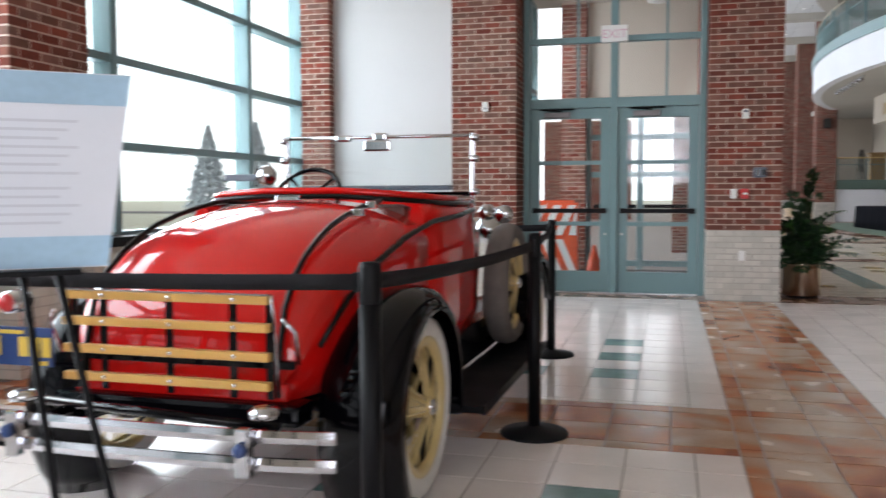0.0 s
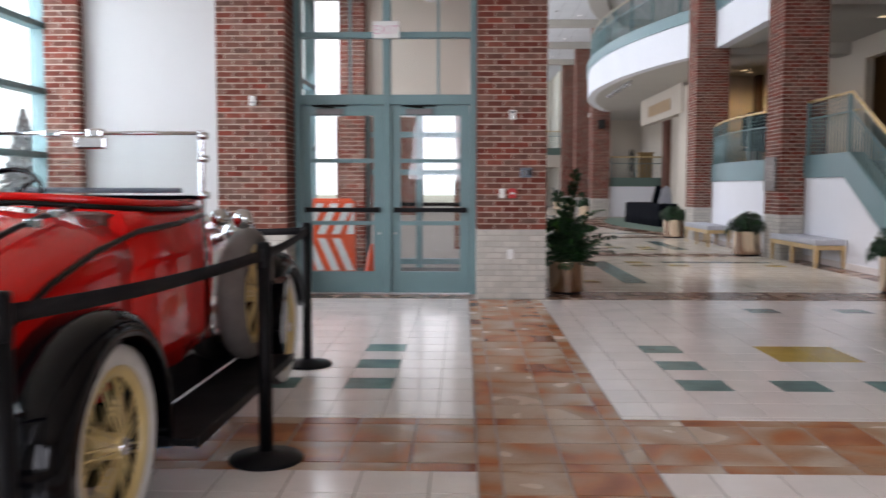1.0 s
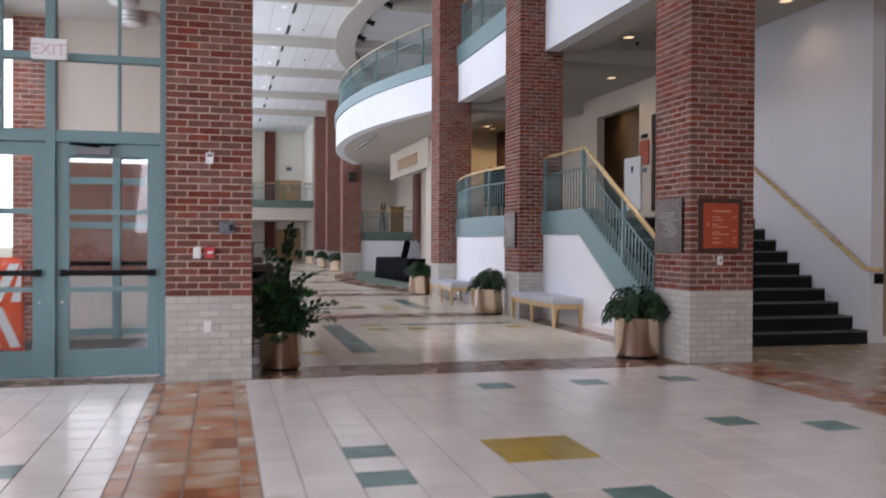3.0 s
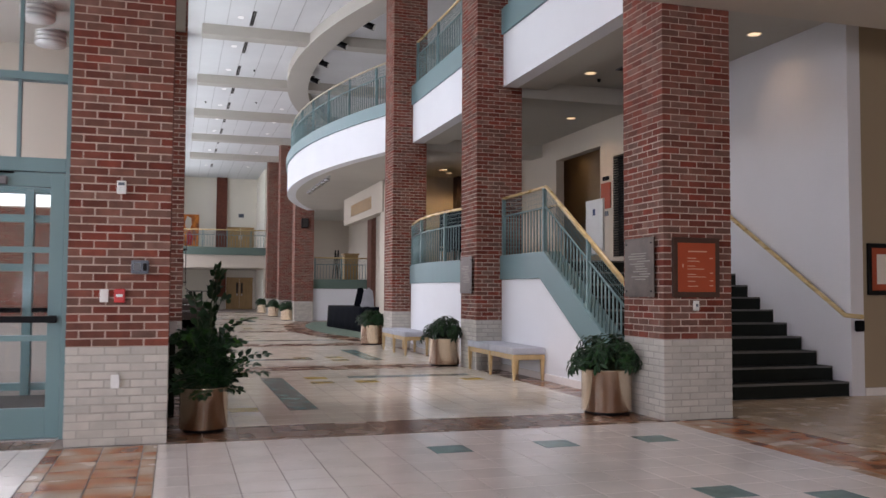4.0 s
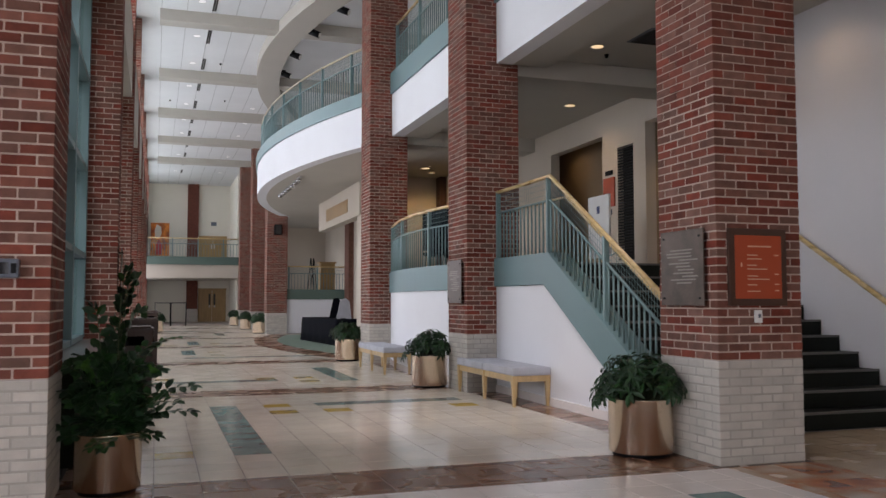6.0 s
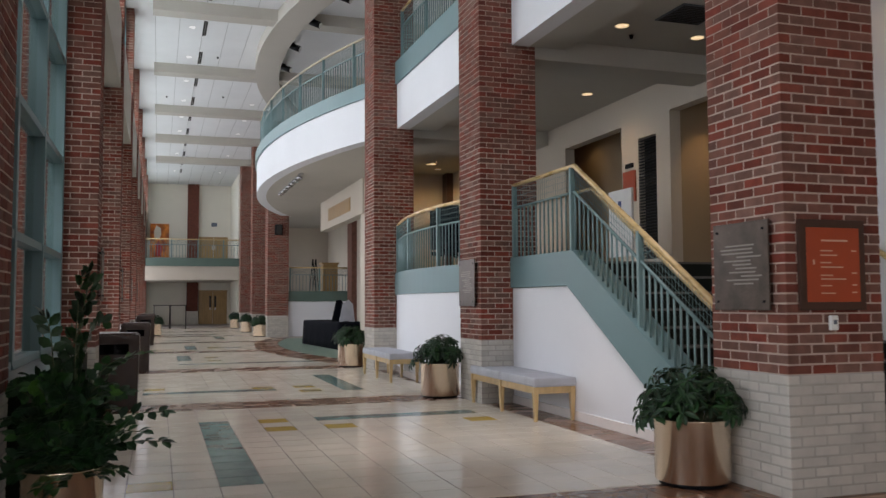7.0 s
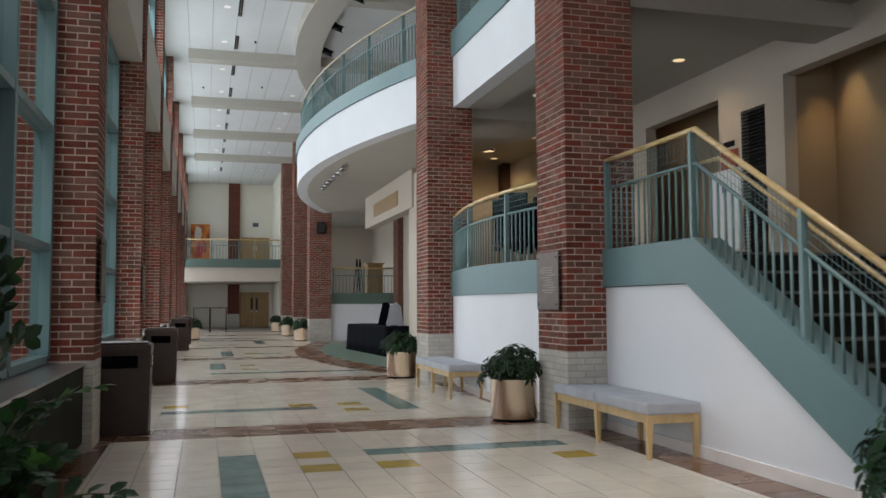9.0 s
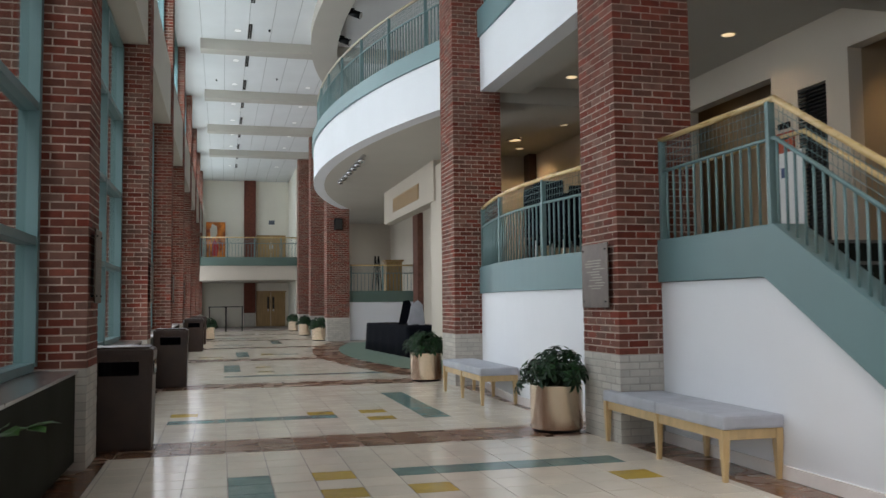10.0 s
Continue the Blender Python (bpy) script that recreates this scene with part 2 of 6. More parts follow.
M = {
    "brick": mat("red_brick", (0.202, 0.068, 0.044), 0.85, var=0.18, scale=9, bump=0.5, bscale=160, rand=0.30, hue=0.010, spec=0.25),
    "brick_w": mat("grey_brick", (0.52, 0.49, 0.44), 0.8, var=0.08, scale=7, bump=0.4, bscale=150, rand=0.12),
    "mortar": mat("mortar", (0.48, 0.37, 0.31), 0.95, var=0.12, scale=6, bump=0.4, bscale=200, spec=0.2),
    "mortar_w": mat("pale_mortar", (0.40, 0.38, 0.34), 0.95, var=0.1, scale=6, bump=0.3, bscale=200),
    "teal": mat("teal_paint", (0.135, 0.232, 0.245), 0.42, var=0.05, scale=1.5, bump=0.05, bscale=220),
    "teal_rail": mat("teal_rail_paint", (0.15, 0.245, 0.25), 0.4, var=0.05, scale=2, bump=0.05, bscale=220),
    "white": mat("white_wall_paint", (0.80, 0.815, 0.85), 0.65, var=0.025, scale=0.8, bump=0.08, bscale=300),
    "beige": mat("beige_wall_paint", (0.56, 0.50, 0.42), 0.75, var=0.04, scale=0.7, bump=0.08, bscale=300),
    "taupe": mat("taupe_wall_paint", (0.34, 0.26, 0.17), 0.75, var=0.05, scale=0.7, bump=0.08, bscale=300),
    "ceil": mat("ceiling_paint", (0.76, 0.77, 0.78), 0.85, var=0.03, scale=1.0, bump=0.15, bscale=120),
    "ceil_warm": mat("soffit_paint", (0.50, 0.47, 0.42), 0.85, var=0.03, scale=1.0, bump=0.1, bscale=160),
    "tile": mat("cream_floor_tile", (0.84, 0.785, 0.75), 0.16, var=0.04, scale=3, bump=0.02, bscale=30, rand=0.05, rvar=0.25),
    "tile_g": mat("green_floor_tile", (0.15, 0.265, 0.255), 0.18, var=0.15, scale=5, bump=0.02, bscale=30, rand=0.12, rvar=0.2, spec=0.22),
    "tile_y": mat("ochre_floor_tile", (0.52, 0.36, 0.06), 0.2, var=0.12, scale=5, bump=0.02, bscale=30, rand=0.12),
    "tile_t": fired_clay("terracotta_floor_tile", ((0.27, 0.08, 0.032), (0.44, 0.165, 0.062), (0.42, 0.25, 0.15), (0.53, 0.41, 0.31)), 0.22),
    "tile_b": fired_clay("brown_floor_tile", ((0.145, 0.068, 0.04), (0.185, 0.09, 0.05), (0.20, 0.11, 0.065), (0.23, 0.135, 0.088)), 0.24),
    "panel_w": mat("pale_grey_panel_paint", (0.56, 0.56, 0.56), 0.6, var=0.02, scale=0.8),
    # Lobby's cream tile again, with the warm hall lamps tinted into its colour.
    "tile_h": mat("lamp_warmed_hall_tile", (0.77, 0.70, 0.59), 0.15, var=0.04, scale=3, bump=0.02, bscale=30, rand=0.05, rvar=0.25),
    "ink_s": mat("faded_sign_lettering", (0.62, 0.40, 0.30), 0.6, var=0.02),
    "band_g": mat("dull_green_band_paint", (0.10, 0.155, 0.13), 0.45, var=0.05, scale=1.5),
    "cream_w": mat("cream_wall_paint", (0.78, 0.74, 0.65), 0.7, var=0.03, scale=0.8),
    "closer": mat("grey_closer_enamel", (0.17, 0.16, 0.165), 0.45, var=0.04, scale=5),
    "cap": mat("pale_wood_rail_cap", (0.40, 0.34, 0.24), 0.4, var=0.1, scale=4),
    "joint": mat("ceiling_joint_grey", (0.42, 0.42, 0.42), 0.9, var=0.05),
    # Tan base colour includes the orange lamp light falling at the stair foot.
    "tile_s": mat("lamp_tinted_tan_tile", (0.52, 0.40, 0.27), 0.25, var=0.06, scale=3, bump=0.02, bscale=30, rand=0.06, rvar=0.2),
    "grout": mat("grout", (0.30, 0.265, 0.24), 0.9, var=0.15, scale=6, bump=0.2, bscale=150),
    "carpet": mat("green_carpet", (0.15, 0.215, 0.17), 0.95, var=0.15, scale=8, bump=0.6, bscale=400),
    "stair": mat("dark_stair_rubber", (0.009, 0.012, 0.009), 0.6, var=0.2, scale=6, bump=0.15, bscale=120, spec=0.2),
    "nosing": mat("stair_nosing", (0.12, 0.12, 0.11), 0.5, var=0.1, scale=6),
    "oak": mat("varnished_oak", (0.64, 0.46, 0.21), 0.28, var=0.06, scale=4, bump=0.03, bscale=60, stretch=(6, 0.6, 6), coat=0.3),
    "slat": mat("varnished_slat", (0.60, 0.33, 0.085), 0.3, var=0.06, scale=3, stretch=(0.5, 4, 4), coat=0.3),
    "ink_p": mat("dull_plaque_lettering", (0.26, 0.23, 0.20), 0.5, 0.5, var=0.05),
    "maple": mat("pale_maple", (0.60, 0.42, 0.20), 0.38, var=0.12, scale=4, bump=0.05, bscale=60, stretch=(4, 4, 0.6), coat=0.2),
    "doorwood": mat("veneer_door", (0.40, 0.25, 0.10), 0.4, var=0.15, scale=3, stretch=(5, 5, 0.5)),
    "grey_fab": mat("grey_upholstery", (0.47, 0.485, 0.53), 0.9, var=0.08, scale=6, bump=0.5, bscale=500),
    "brass": mat("brushed_brass", (0.90, 0.75, 0.60), 0.24, 1.0, var=0.04, scale=3, rvar=0.0, aniso=0.9),
    "steel": mat("brushed_steel", (0.55, 0.55, 0.55), 0.3, 1.0, var=0.06, scale=3),
    "chrome": mat("chrome", (0.55, 0.55, 0.57), 0.09, 1.0, var=0.02, scale=3, rvar=0.3),
    "black": mat("black_enamel", (0.002, 0.002, 0.003), 0.04, var=0.1, scale=4, spec=0.2, rvar=0.2),
    "black_m": mat("black_matt_metal", (0.004, 0.004, 0.005), 0.5, var=0.15, scale=5, bump=0.05, bscale=150, spec=0.15),
    "black_cloth": mat("black_cloth", (0.005, 0.006, 0.010), 0.95, var=0.2, scale=5, bump=0.4, bscale=350, spec=0.08),
    "strap": mat("black_webbing", (0.010, 0.009, 0.011), 0.8, var=0.15, scale=8, bump=0.4, bscale=400, spec=0.25),
    "plastic_w": mat("white_plastic", (0.72, 0.72, 0.70), 0.4, var=0.03, scale=5),
    "plastic_g": mat("grey_plastic", (0.10, 0.12, 0.15), 0.4, var=0.06, scale=5),
    "plastic_r": mat("red_plastic", (0.50, 0.02, 0.02), 0.35, var=0.06, scale=5),
    "orange": mat("orange_plastic", (0.78, 0.10, 0.025), 0.5, var=0.12, scale=4, bump=0.05),
    "leaf": mat("dark_green_leaf", (0.016, 0.058, 0.018), 0.42, var=0.3, scale=9, rand=0.45, hue=0.02, spec=0.3),
    "leaf_l": mat("light_green_leaf", (0.05, 0.15, 0.035), 0.5, var=0.25, scale=9, rand=0.3, hue=0.02, spec=0.25),
    "stem": mat("plant_stem", (0.06, 0.08, 0.03), 0.6, var=0.2, scale=20),
    "soil": mat("potting_soil", (0.035, 0.022, 0.014), 1.0, var=0.4, scale=30, bump=0.8, bscale=120),
    "bin": mat("brown_bin_plastic", (0.048, 0.028, 0.020), 0.42, var=0.2, scale=4, bump=0.12, bscale=220, spec=0.35),
    "bronze": mat("bronze_plaque", (0.10, 0.075, 0.06), 0.35, 0.7, var=0.25, scale=7, bump=0.2, bscale=80),
    "sign_r": mat("rust_red_sign", (0.37, 0.058, 0.017), 0.45, var=0.06, scale=5),
    "sign_f": mat("brown_sign_frame", (0.06, 0.026, 0.016), 0.5, var=0.1, scale=6),
    "ink_w": mat("white_lettering", (0.75, 0.70, 0.62), 0.6, var=0.02),
    "ink_r": mat("faded_exit_lettering", (0.62, 0.40, 0.47), 0.6, var=0.02),
    "dark": mat("dark_interior", (0.03, 0.027, 0.024), 0.8, var=0.1, scale=2),
    "panel_g": mat("olive_panel", (0.014, 0.016, 0.009), 0.5, var=0.1, scale=1.5, spec=0.03),
    "car_red": mat("red_car_paint", (0.54, 0.005, 0.003), 0.5, var=0.03, scale=2, coat=0.9, spec=0.03, rvar=0.0),
    "car_dark": mat("black_car_trim", (0.006, 0.007, 0.006), 0.3, var=0.1, scale=4, spec=0.12),
    "cream": mat("cream_wheel_enamel", (0.62, 0.47, 0.20), 0.3, var=0.08, scale=8, coat=0.4),
    "whitewall": mat("whitewall_rubber", (0.62, 0.61, 0.58), 0.6, var=0.06, scale=12),
    "rubber": mat("black_rubber", (0.016, 0.016, 0.016), 0.7, var=0.15, scale=12, bump=0.2, bscale=90),
    "tyre_g": mat("dusty_grey_tread", (0.14, 0.122, 0.11), 0.85, var=0.12, scale=14, bump=0.2, bscale=120),
    "leather": mat("brown_leather", (0.09, 0.03, 0.02), 0.5, var=0.15, scale=8, bump=0.2, bscale=150),
    "plate": mat("blue_number_plate", (0.012, 0.04, 0.14), 0.35, var=0.06, scale=8),
    "ink_y": mat("yellow_lettering", (0.62, 0.42, 0.05), 0.5, var=0.02),
    "paper": mat("printed_board", (0.70, 0.74, 0.80), 0.5, var=0.02, scale=2),
    "paper_b": mat("blue_printed_band", (0.36, 0.55, 0.70), 0.5, var=0.1, scale=3),
    "ink_g": mat("grey_print", (0.60, 0.63, 0.69), 0.6, var=0.02),
    # Grass colour lifted to stand in for the overexposed daylight outdoors.
    "grass": mat("washed_out_grass", (0.48, 0.49, 0.38), 0.95, var=0.15, scale=0.6, bump=0.3, bscale=8),
    # Needles paled and blued: distance haze is put into their colour.
    "conifer": mat("haze_toned_spruce_needles", (0.66, 0.74, 0.78), 0.95, var=0.12, scale=2, rand=0.2, spec=0.1),
    "bark": mat("bark", (0.10, 0.075, 0.055), 0.95, var=0.3, scale=6, bump=0.6, bscale=30),
    "shrub": mat("yellow_shrub", (0.42, 0.36, 0.10), 0.9, var=0.3, scale=3, rand=0.3),
    "asphalt": mat("asphalt", (0.10, 0.10, 0.10), 0.9, var=0.15, scale=3, bump=0.3, bscale=80),
    "painting": mat("orange_painting", (0.85, 0.28, 0.04), 0.6, var=0.5, scale=2.2, col2=(0.25, 0.03, 0.01)),
    "lens": glow("lamp_glow", (1.0, 0.74, 0.40), 1.1),
    "lens_w": glow("cool_lamp_glow", (1.0, 0.97, 0.92), 1.0),
    # Darker than the hall ceiling paint: gallery shade is worked into this colour.
    "soffit": mat("shade_toned_soffit_paint", (0.50, 0.48, 0.43), 0.85, var=0.03, scale=1.0, bump=0.1, bscale=160),
    "offwhite": mat("off_white_wall_paint", (0.72, 0.71, 0.73), 0.7, var=0.03, scale=0.8, bump=0.08, bscale=300),
    "haze": glow("overcast_haze", (0.94, 0.96, 0.98), 1.05),
    "glass": glass_mat("window_glass", (0.93, 0.97, 0.96)),
    "glass_c": glass_mat("clear_glass", (0.96, 0.98, 0.98)),
}

# hard clear lacquer over the red paint
M["car_red"].node_tree.nodes["Principled BSDF"].inputs["Coat IOR"].default_value = 1.55

# ---- mesh tools ----


def box(bm, x0, x1, y0, y1, z0, z1):
    vs = [bm.verts.new((x, y, z)) for z in (z0, z1) for x, y in ((x0, y0), (x1, y0), (x1, y1), (x0, y1))]
    for f in ((3, 2, 1, 0), (4, 5, 6, 7), (0, 1, 5, 4), (1, 2, 6, 5), (2, 3, 7, 6), (3, 0, 4, 7)):
        bm.faces.new([vs[i] for i in f])
    return bm


def boxm(x0, x1, y0, y1, z0, z1, bev=0.0):
    bm = box(bmesh.new(), min(x0, x1), max(x0, x1), min(y0, y1), max(y0, y1), min(z0, z1), max(z0, z1))
    if bev:
        bmesh.ops.bevel(bm, geom=bm.edges[:], offset=bev, segments=2, affect="EDGES", profile=0.6)
    return bm


def tube(bm, pts, r, seg=8, cap=True, r1=None):
    """A round bar through pts."""
    pts = [Vector(p) for p in pts]
    rings = []
    up0 = None
    for i, p in enumerate(pts):
        a, b = pts[max(0, i - 1)], pts[min(len(pts) - 1, i + 1)]
        d = (b - a).normalized()
        if up0 is None:
            up0 = Vector((0, 0, 1)) if abs(d.z) < 0.9 else Vector((1, 0, 0))
        s = d.cross(up0).normalized()
        u = s.cross(d).normalized()
        up0 = u
        rr = r if r1 is None else r + (r1 - r) * i / (len(pts) - 1)
        rings.append([bm.verts.new(p + s * (rr * math.cos(k * math.tau / seg)) + u * (rr * math.sin(k * math.tau / seg))) for k in range(seg)])
    for a, b in zip(rings, rings[1:]):
        for k in range(seg):
            f = bm.faces.new((a[k], a[(k + 1) % seg], b[(k + 1) % seg], b[k]))
            f.smooth = True
    if cap:
        bm.faces.new(rings[0][::-1])
        bm.faces.new(rings[-1])
    return bm


def tubem(pts, r, seg=8, **k):
    return tube(bmesh.new(), pts, r, seg, **k)


def lathe(bm, prof, seg=32, axis="z", at=(0, 0, 0), smooth=True, a0=0.0, a1=math.tau):
    """Turn a profile of (radius, height) round an axis."""
    full = abs(a1 - a0 - math.tau) < 1e-6
    n = seg if full else seg + 1
    rings = []
    for r, h in prof:
        ring = []
        for k in range(n):
            a = a0 + (a1 - a0) * k / seg
            c, s = r * math.cos(a), r * math.sin(a)
            p = (c, s, h) if axis == "z" else ((h, c, s) if axis == "x" else (c, h, s))
            ring.append(bm.verts.new((p[0] + at[0], p[1] + at[1], p[2] + at[2])))
        rings.append(ring)
    for a, b in zip(rings, rings[1:]):
        for k in range(n if full else n - 1):
            f = bm.faces.new((a[k], a[(k + 1) % n], b[(k + 1) % n], b[k]))
            f.smooth = smooth
    return bm


def lathem(prof, seg=32, **k):
    bm = lathe(bmesh.new(), prof, seg, **k)
    bmesh.ops.remove_doubles(bm, verts=bm.verts, dist=1e-5)
    bmesh.ops.recalc_face_normals(bm, faces=bm.faces)
    return bm


def prism(bm, poly, axis, lo, hi):
    """Push a polygon (pairs) along an axis: x pairs are (y, z), y pairs (x, z), z pairs (x, y)."""
    def at(p, h):
        return {"x": (h, p[0], p[1]), "y": (p[0], h, p[1]), "z": (p[0], p[1], h)}[axis]
    a = [bm.verts.new(at(p, lo)) for p in poly]
    b = [bm.verts.new(at(p, hi)) for p in poly]
    n = len(poly)
    bm.faces.new(a[::-1])
    bm.faces.new(b)
    for i in range(n):
        bm.faces.new((a[i], a[(i + 1) % n], b[(i + 1) % n], b[i]))
    bmesh.ops.recalc_face_normals(bm, faces=bm.faces)
    return bm


def prismm(poly, axis, lo, hi, bev=0.0):
    bm = prism(bmesh.new(), poly, axis, lo, hi)
    if bev:
        bmesh.ops.bevel(bm, geom=bm.edges[:], offset=bev, segments=2, affect="EDGES", profile=0.6)
    return bm


def loft(bm, rings, close=True, caps=True, smooth=True):
    vr = [[bm.verts.new(p) for p in r] for r in rings]
    n = len(vr[0])
    for a, b in zip(vr, vr[1:]):
        for k in range(n if close else n - 1):
            f = bm.faces.new((a[k], a[(k + 1) % n], b[(k + 1) % n], b[k]))
            f.smooth = smooth
    if caps and close:
        bm.faces.new(vr[0][::-1])
        bm.faces.new(vr[-1])
    return bm


def finish(name, bm, material):
    me = bpy.data.meshes.new(name)
    bm.to_mesh(me)
    bm.free()
    me.materials.append(M[material])
    return me


def part(name, bm, material, parent, label=""):
    ob = new(name, finish(name, bm, material))
    if parent is not None:
        ob.parent = parent
    return tagged(ob, label)


def thing(name, label, category, at=(0, 0, 0), rz=0.0, group="", kind=""):
    ob = new(name)
    ob.empty_display_size = 0.1
    ob.matrix_basis = pose(*at, 0, 0, rz)
    return tagged(ob, label, category, group, kind)


def solid(name, bm, material, label, category="", group="", kind="structure"):
    return tagged(new(name, finish(name, bm, material)), label, category or name.split("_")[0], group, kind)

# ---- the building ----
FRONT = 9.75      # face of the door wall and of the first pillar
BW, BC = 0.2032, 0.0677   # brick and joint: length, course
CEIL2 = 4.87      # soffit over the raised gallery
LAND = 1.75       # gallery floor
ROWS_Y = [9.75, 15.42, 21.2, 38.3, 44.0, 49.8]   # front faces of the right-hand pillars

solid("floor", boxm(-5.2, 13, -6, 63, -0.3, -0.004), "grout", "grey grout bed under the lobby floor tiles")
solid("ground", boxm(-400, -5.3, -400, 400, -0.5, -0.25), "grass", "lawn outside the windows, painted pale for outdoor glare")

# outer walls that close the place
# South opening is assumed, placed to go with the unseen fill lamp.
bm = bmesh.new()
for x0, x1, z0, z1 in ((-5.2, -1.4, 0, 8.9), (5.4, 13, 0, 8.9), (-1.4, 5.4, 0, 1.0), (-1.4, 5.4, 4.2, 8.9)):
    box(bm, x0, x1, -6.3, -6, z0, z1)
solid("wall_south", bm, "beige", "plain beige wall with an assumed wide opening behind the camera", "wall")
solid("wall_east", boxm(12.7, 13, -6, 63, 0, 8.9), "beige", "plain beige wall far beyond the stair", "wall")
# Lobby ceiling is out of view; height and colour chosen to cut window light.
solid("ceiling_lobby", boxm(-5.2, 13, -6, 9.72, 4.25, CEIL2 + 0.3), "beige", "unseen lobby ceiling, set low and beige to hold back window light", "ceiling")
solid("ceiling_gallery", boxm(6.7, 12.7, 9.72, 63, CEIL2, CEIL2 + 0.2), "soffit", "soffit over the raised gallery, shade toned into its paint", "ceiling")

solid("ground_south", boxm(-5.3, 400, -400, -6.4, -0.5, -0.25), "grass", "pale ground in front of the building", "ground")

# gallery back wall with its openings
bm = bmesh.new()
XB = 9.85
for y0, y1, z0, z1 in ((20.5, 56, LAND, CEIL2), (18.3, 20.5, 4.37, CEIL2), (17.75, 18.3, LAND, CEIL2), (17.2, 17.75, LAND, 2.0),
                       (17.2, 17.75, 4.06, CEIL2), (16.8, 17.2, LAND, CEIL2), (13.9, 16.8, 4.36, CEIL2)):
    solid("wall_gallery", boxm(XB, XB + 0.2, y0, y1, z0, z1), "beige", "beige gallery wall with tall dark openings", "wall")
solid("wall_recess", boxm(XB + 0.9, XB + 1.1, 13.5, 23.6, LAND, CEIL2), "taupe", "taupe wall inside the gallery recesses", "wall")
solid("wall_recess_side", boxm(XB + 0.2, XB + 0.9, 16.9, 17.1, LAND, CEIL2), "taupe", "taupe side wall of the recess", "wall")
solid("gallery_floor", boxm(6.73, 12.7, 13.56, 22.0, LAND - 0.3, LAND), "stair", "dark floor of the raised gallery", "floor")
solid("gallery_floor_back", boxm(7.5, 12.7, 22.0, 28.0, LAND - 0.3, LAND), "stair", "dark floor of the gallery behind the side wall", "floor")
solid("gallery_floor_far", boxm(6.7, 12.7, 38.72, 56, LAND - 0.3, LAND), "stair", "dark floor of the far raised gallery", "floor")
solid("wall_gallery_side", boxm(7.35, 7.5, 23.5, 28.0, 0, 4.52), "beige", "beige side wall of the gallery under the balcony", "wall")
solid("wall_gallery_end", boxm(7.5, 9.85, 27.8, 28.0, 0, CEIL2), "beige", "beige end wall of the gallery", "wall")

# stair side wall (white) with its teal stringer band
XS = 6.52
SL = 0.175 / 0.285
solid("wall_stair", prismm([(11.0, 0), (15.42, 0), (15.42, 1.48), (13.8, 1.48), (11.4, 1.48 - 2.4 * SL)], "x", XS, XS + 0.2), "white",
      "white plaster wall under the stair flight", "wall")
stringer = solid("stair_stringer", prismm([(15.42, 1.485), (13.8, 1.485), (11.4, 1.485 - 2.4 * SL), (11.0, 0.0), (10.8, 0.0), (10.8, 0.13), (13.66, 1.88), (15.42, 1.88)],
                                    "x", XS - 0.035, XS + 0.24, 0.006), "teal", "teal painted stair stringer and landing edge", "trim")
# right stair wall and the wall that turns away from it
solid("wall_stair_right", boxm(9.5, 9.7, 10.95, 13.7, 0, CEIL2), "offwhite", "pale wall along the stair flight", "wall")
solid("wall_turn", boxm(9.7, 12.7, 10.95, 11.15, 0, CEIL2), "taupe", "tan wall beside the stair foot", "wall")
solid("baseboard_turn", boxm(9.7, 12.7, 10.93, 10.95, 0, 0.1), "tile", "tile skirting at the stair foot", "baseboard")

# steps
for i in range(10):
    y = 11.0 + 0.285 * i
    st = solid("stair_step", boxm(XS + 0.24, 9.5, y, 13.56 + 0.3, 0.175 * i, 0.175 * (i + 1)), "stair", "dark rubber covered stair step", "step", "stair steps", "structure")
    part("nosing", boxm(XS + 0.25, 9.49, y - 0.012, y + 0.03, 0.175 * (i + 1) - 0.02, 0.175 * (i + 1) + 0.004), "nosing", st)

# gallery front between the pillars: a wall that bows into the hall


def bow_pts(x0, dx, y0, y1, n=20):
    return [(x0 - dx * math.sin(math.pi * i / n), y0 + (y1 - y0) * i / n) for i in range(n + 1)]


def bow_wall(name, pts, thick, z0, z1, material, label, cat="wall"):
    bm = bmesh.new()
    inner = [(x + thick, y) for x, y in pts]
    rings = [[(p[0], p[1], z0), (q[0], q[1], z0), (q[0], q[1], z1), (p[0], p[1], z1)] for p, q in zip(pts, inner)]
    loft(bm, rings, smooth=False)
    bmesh.ops.recalc_face_normals(bm, faces=bm.faces)
    return solid(name, bm, material, label, cat)


BOW = bow_pts(XS, 0.29, 16.22, 21.2)
bow_wall("wall_bow", BOW, 0.2, 0, 1.45, "white", "white bowed wall below the gallery rail")
bow_wall("bow_band", [(x - 0.03, y) for x, y in BOW], 0.26, 1.452, 1.86, "teal", "teal painted edge of the bowed gallery", "trim")
bow_wall("bow_skirting", [(x - 0.014, y) for x, y in BOW], 0.02, 0, 0.1, "tile", "pale tile skirting of the bowed wall", "baseboard")
solid("stair_skirting", boxm(XS - 0.014, XS, 11.42, 15.42, 0, 0.1), "tile", "pale tile skirting under the stair wall", "baseboard")

# second floor fascia: straight bays and the curved balcony
XF = 6.54
for y0, y1 in ((10.56, 15.42), (16.23, 21.2)):
    solid("fascia", boxm(XF, XF + 0.25, y0, y1, 4.715, 5.60), "white", "white fascia of the upper balcony", "fascia")
    solid("fascia_band", boxm(XF - 0.04, XF + 0.3, y0, y1, 5.602, 6.04), "teal", "teal band along the upper balcony edge", "trim")
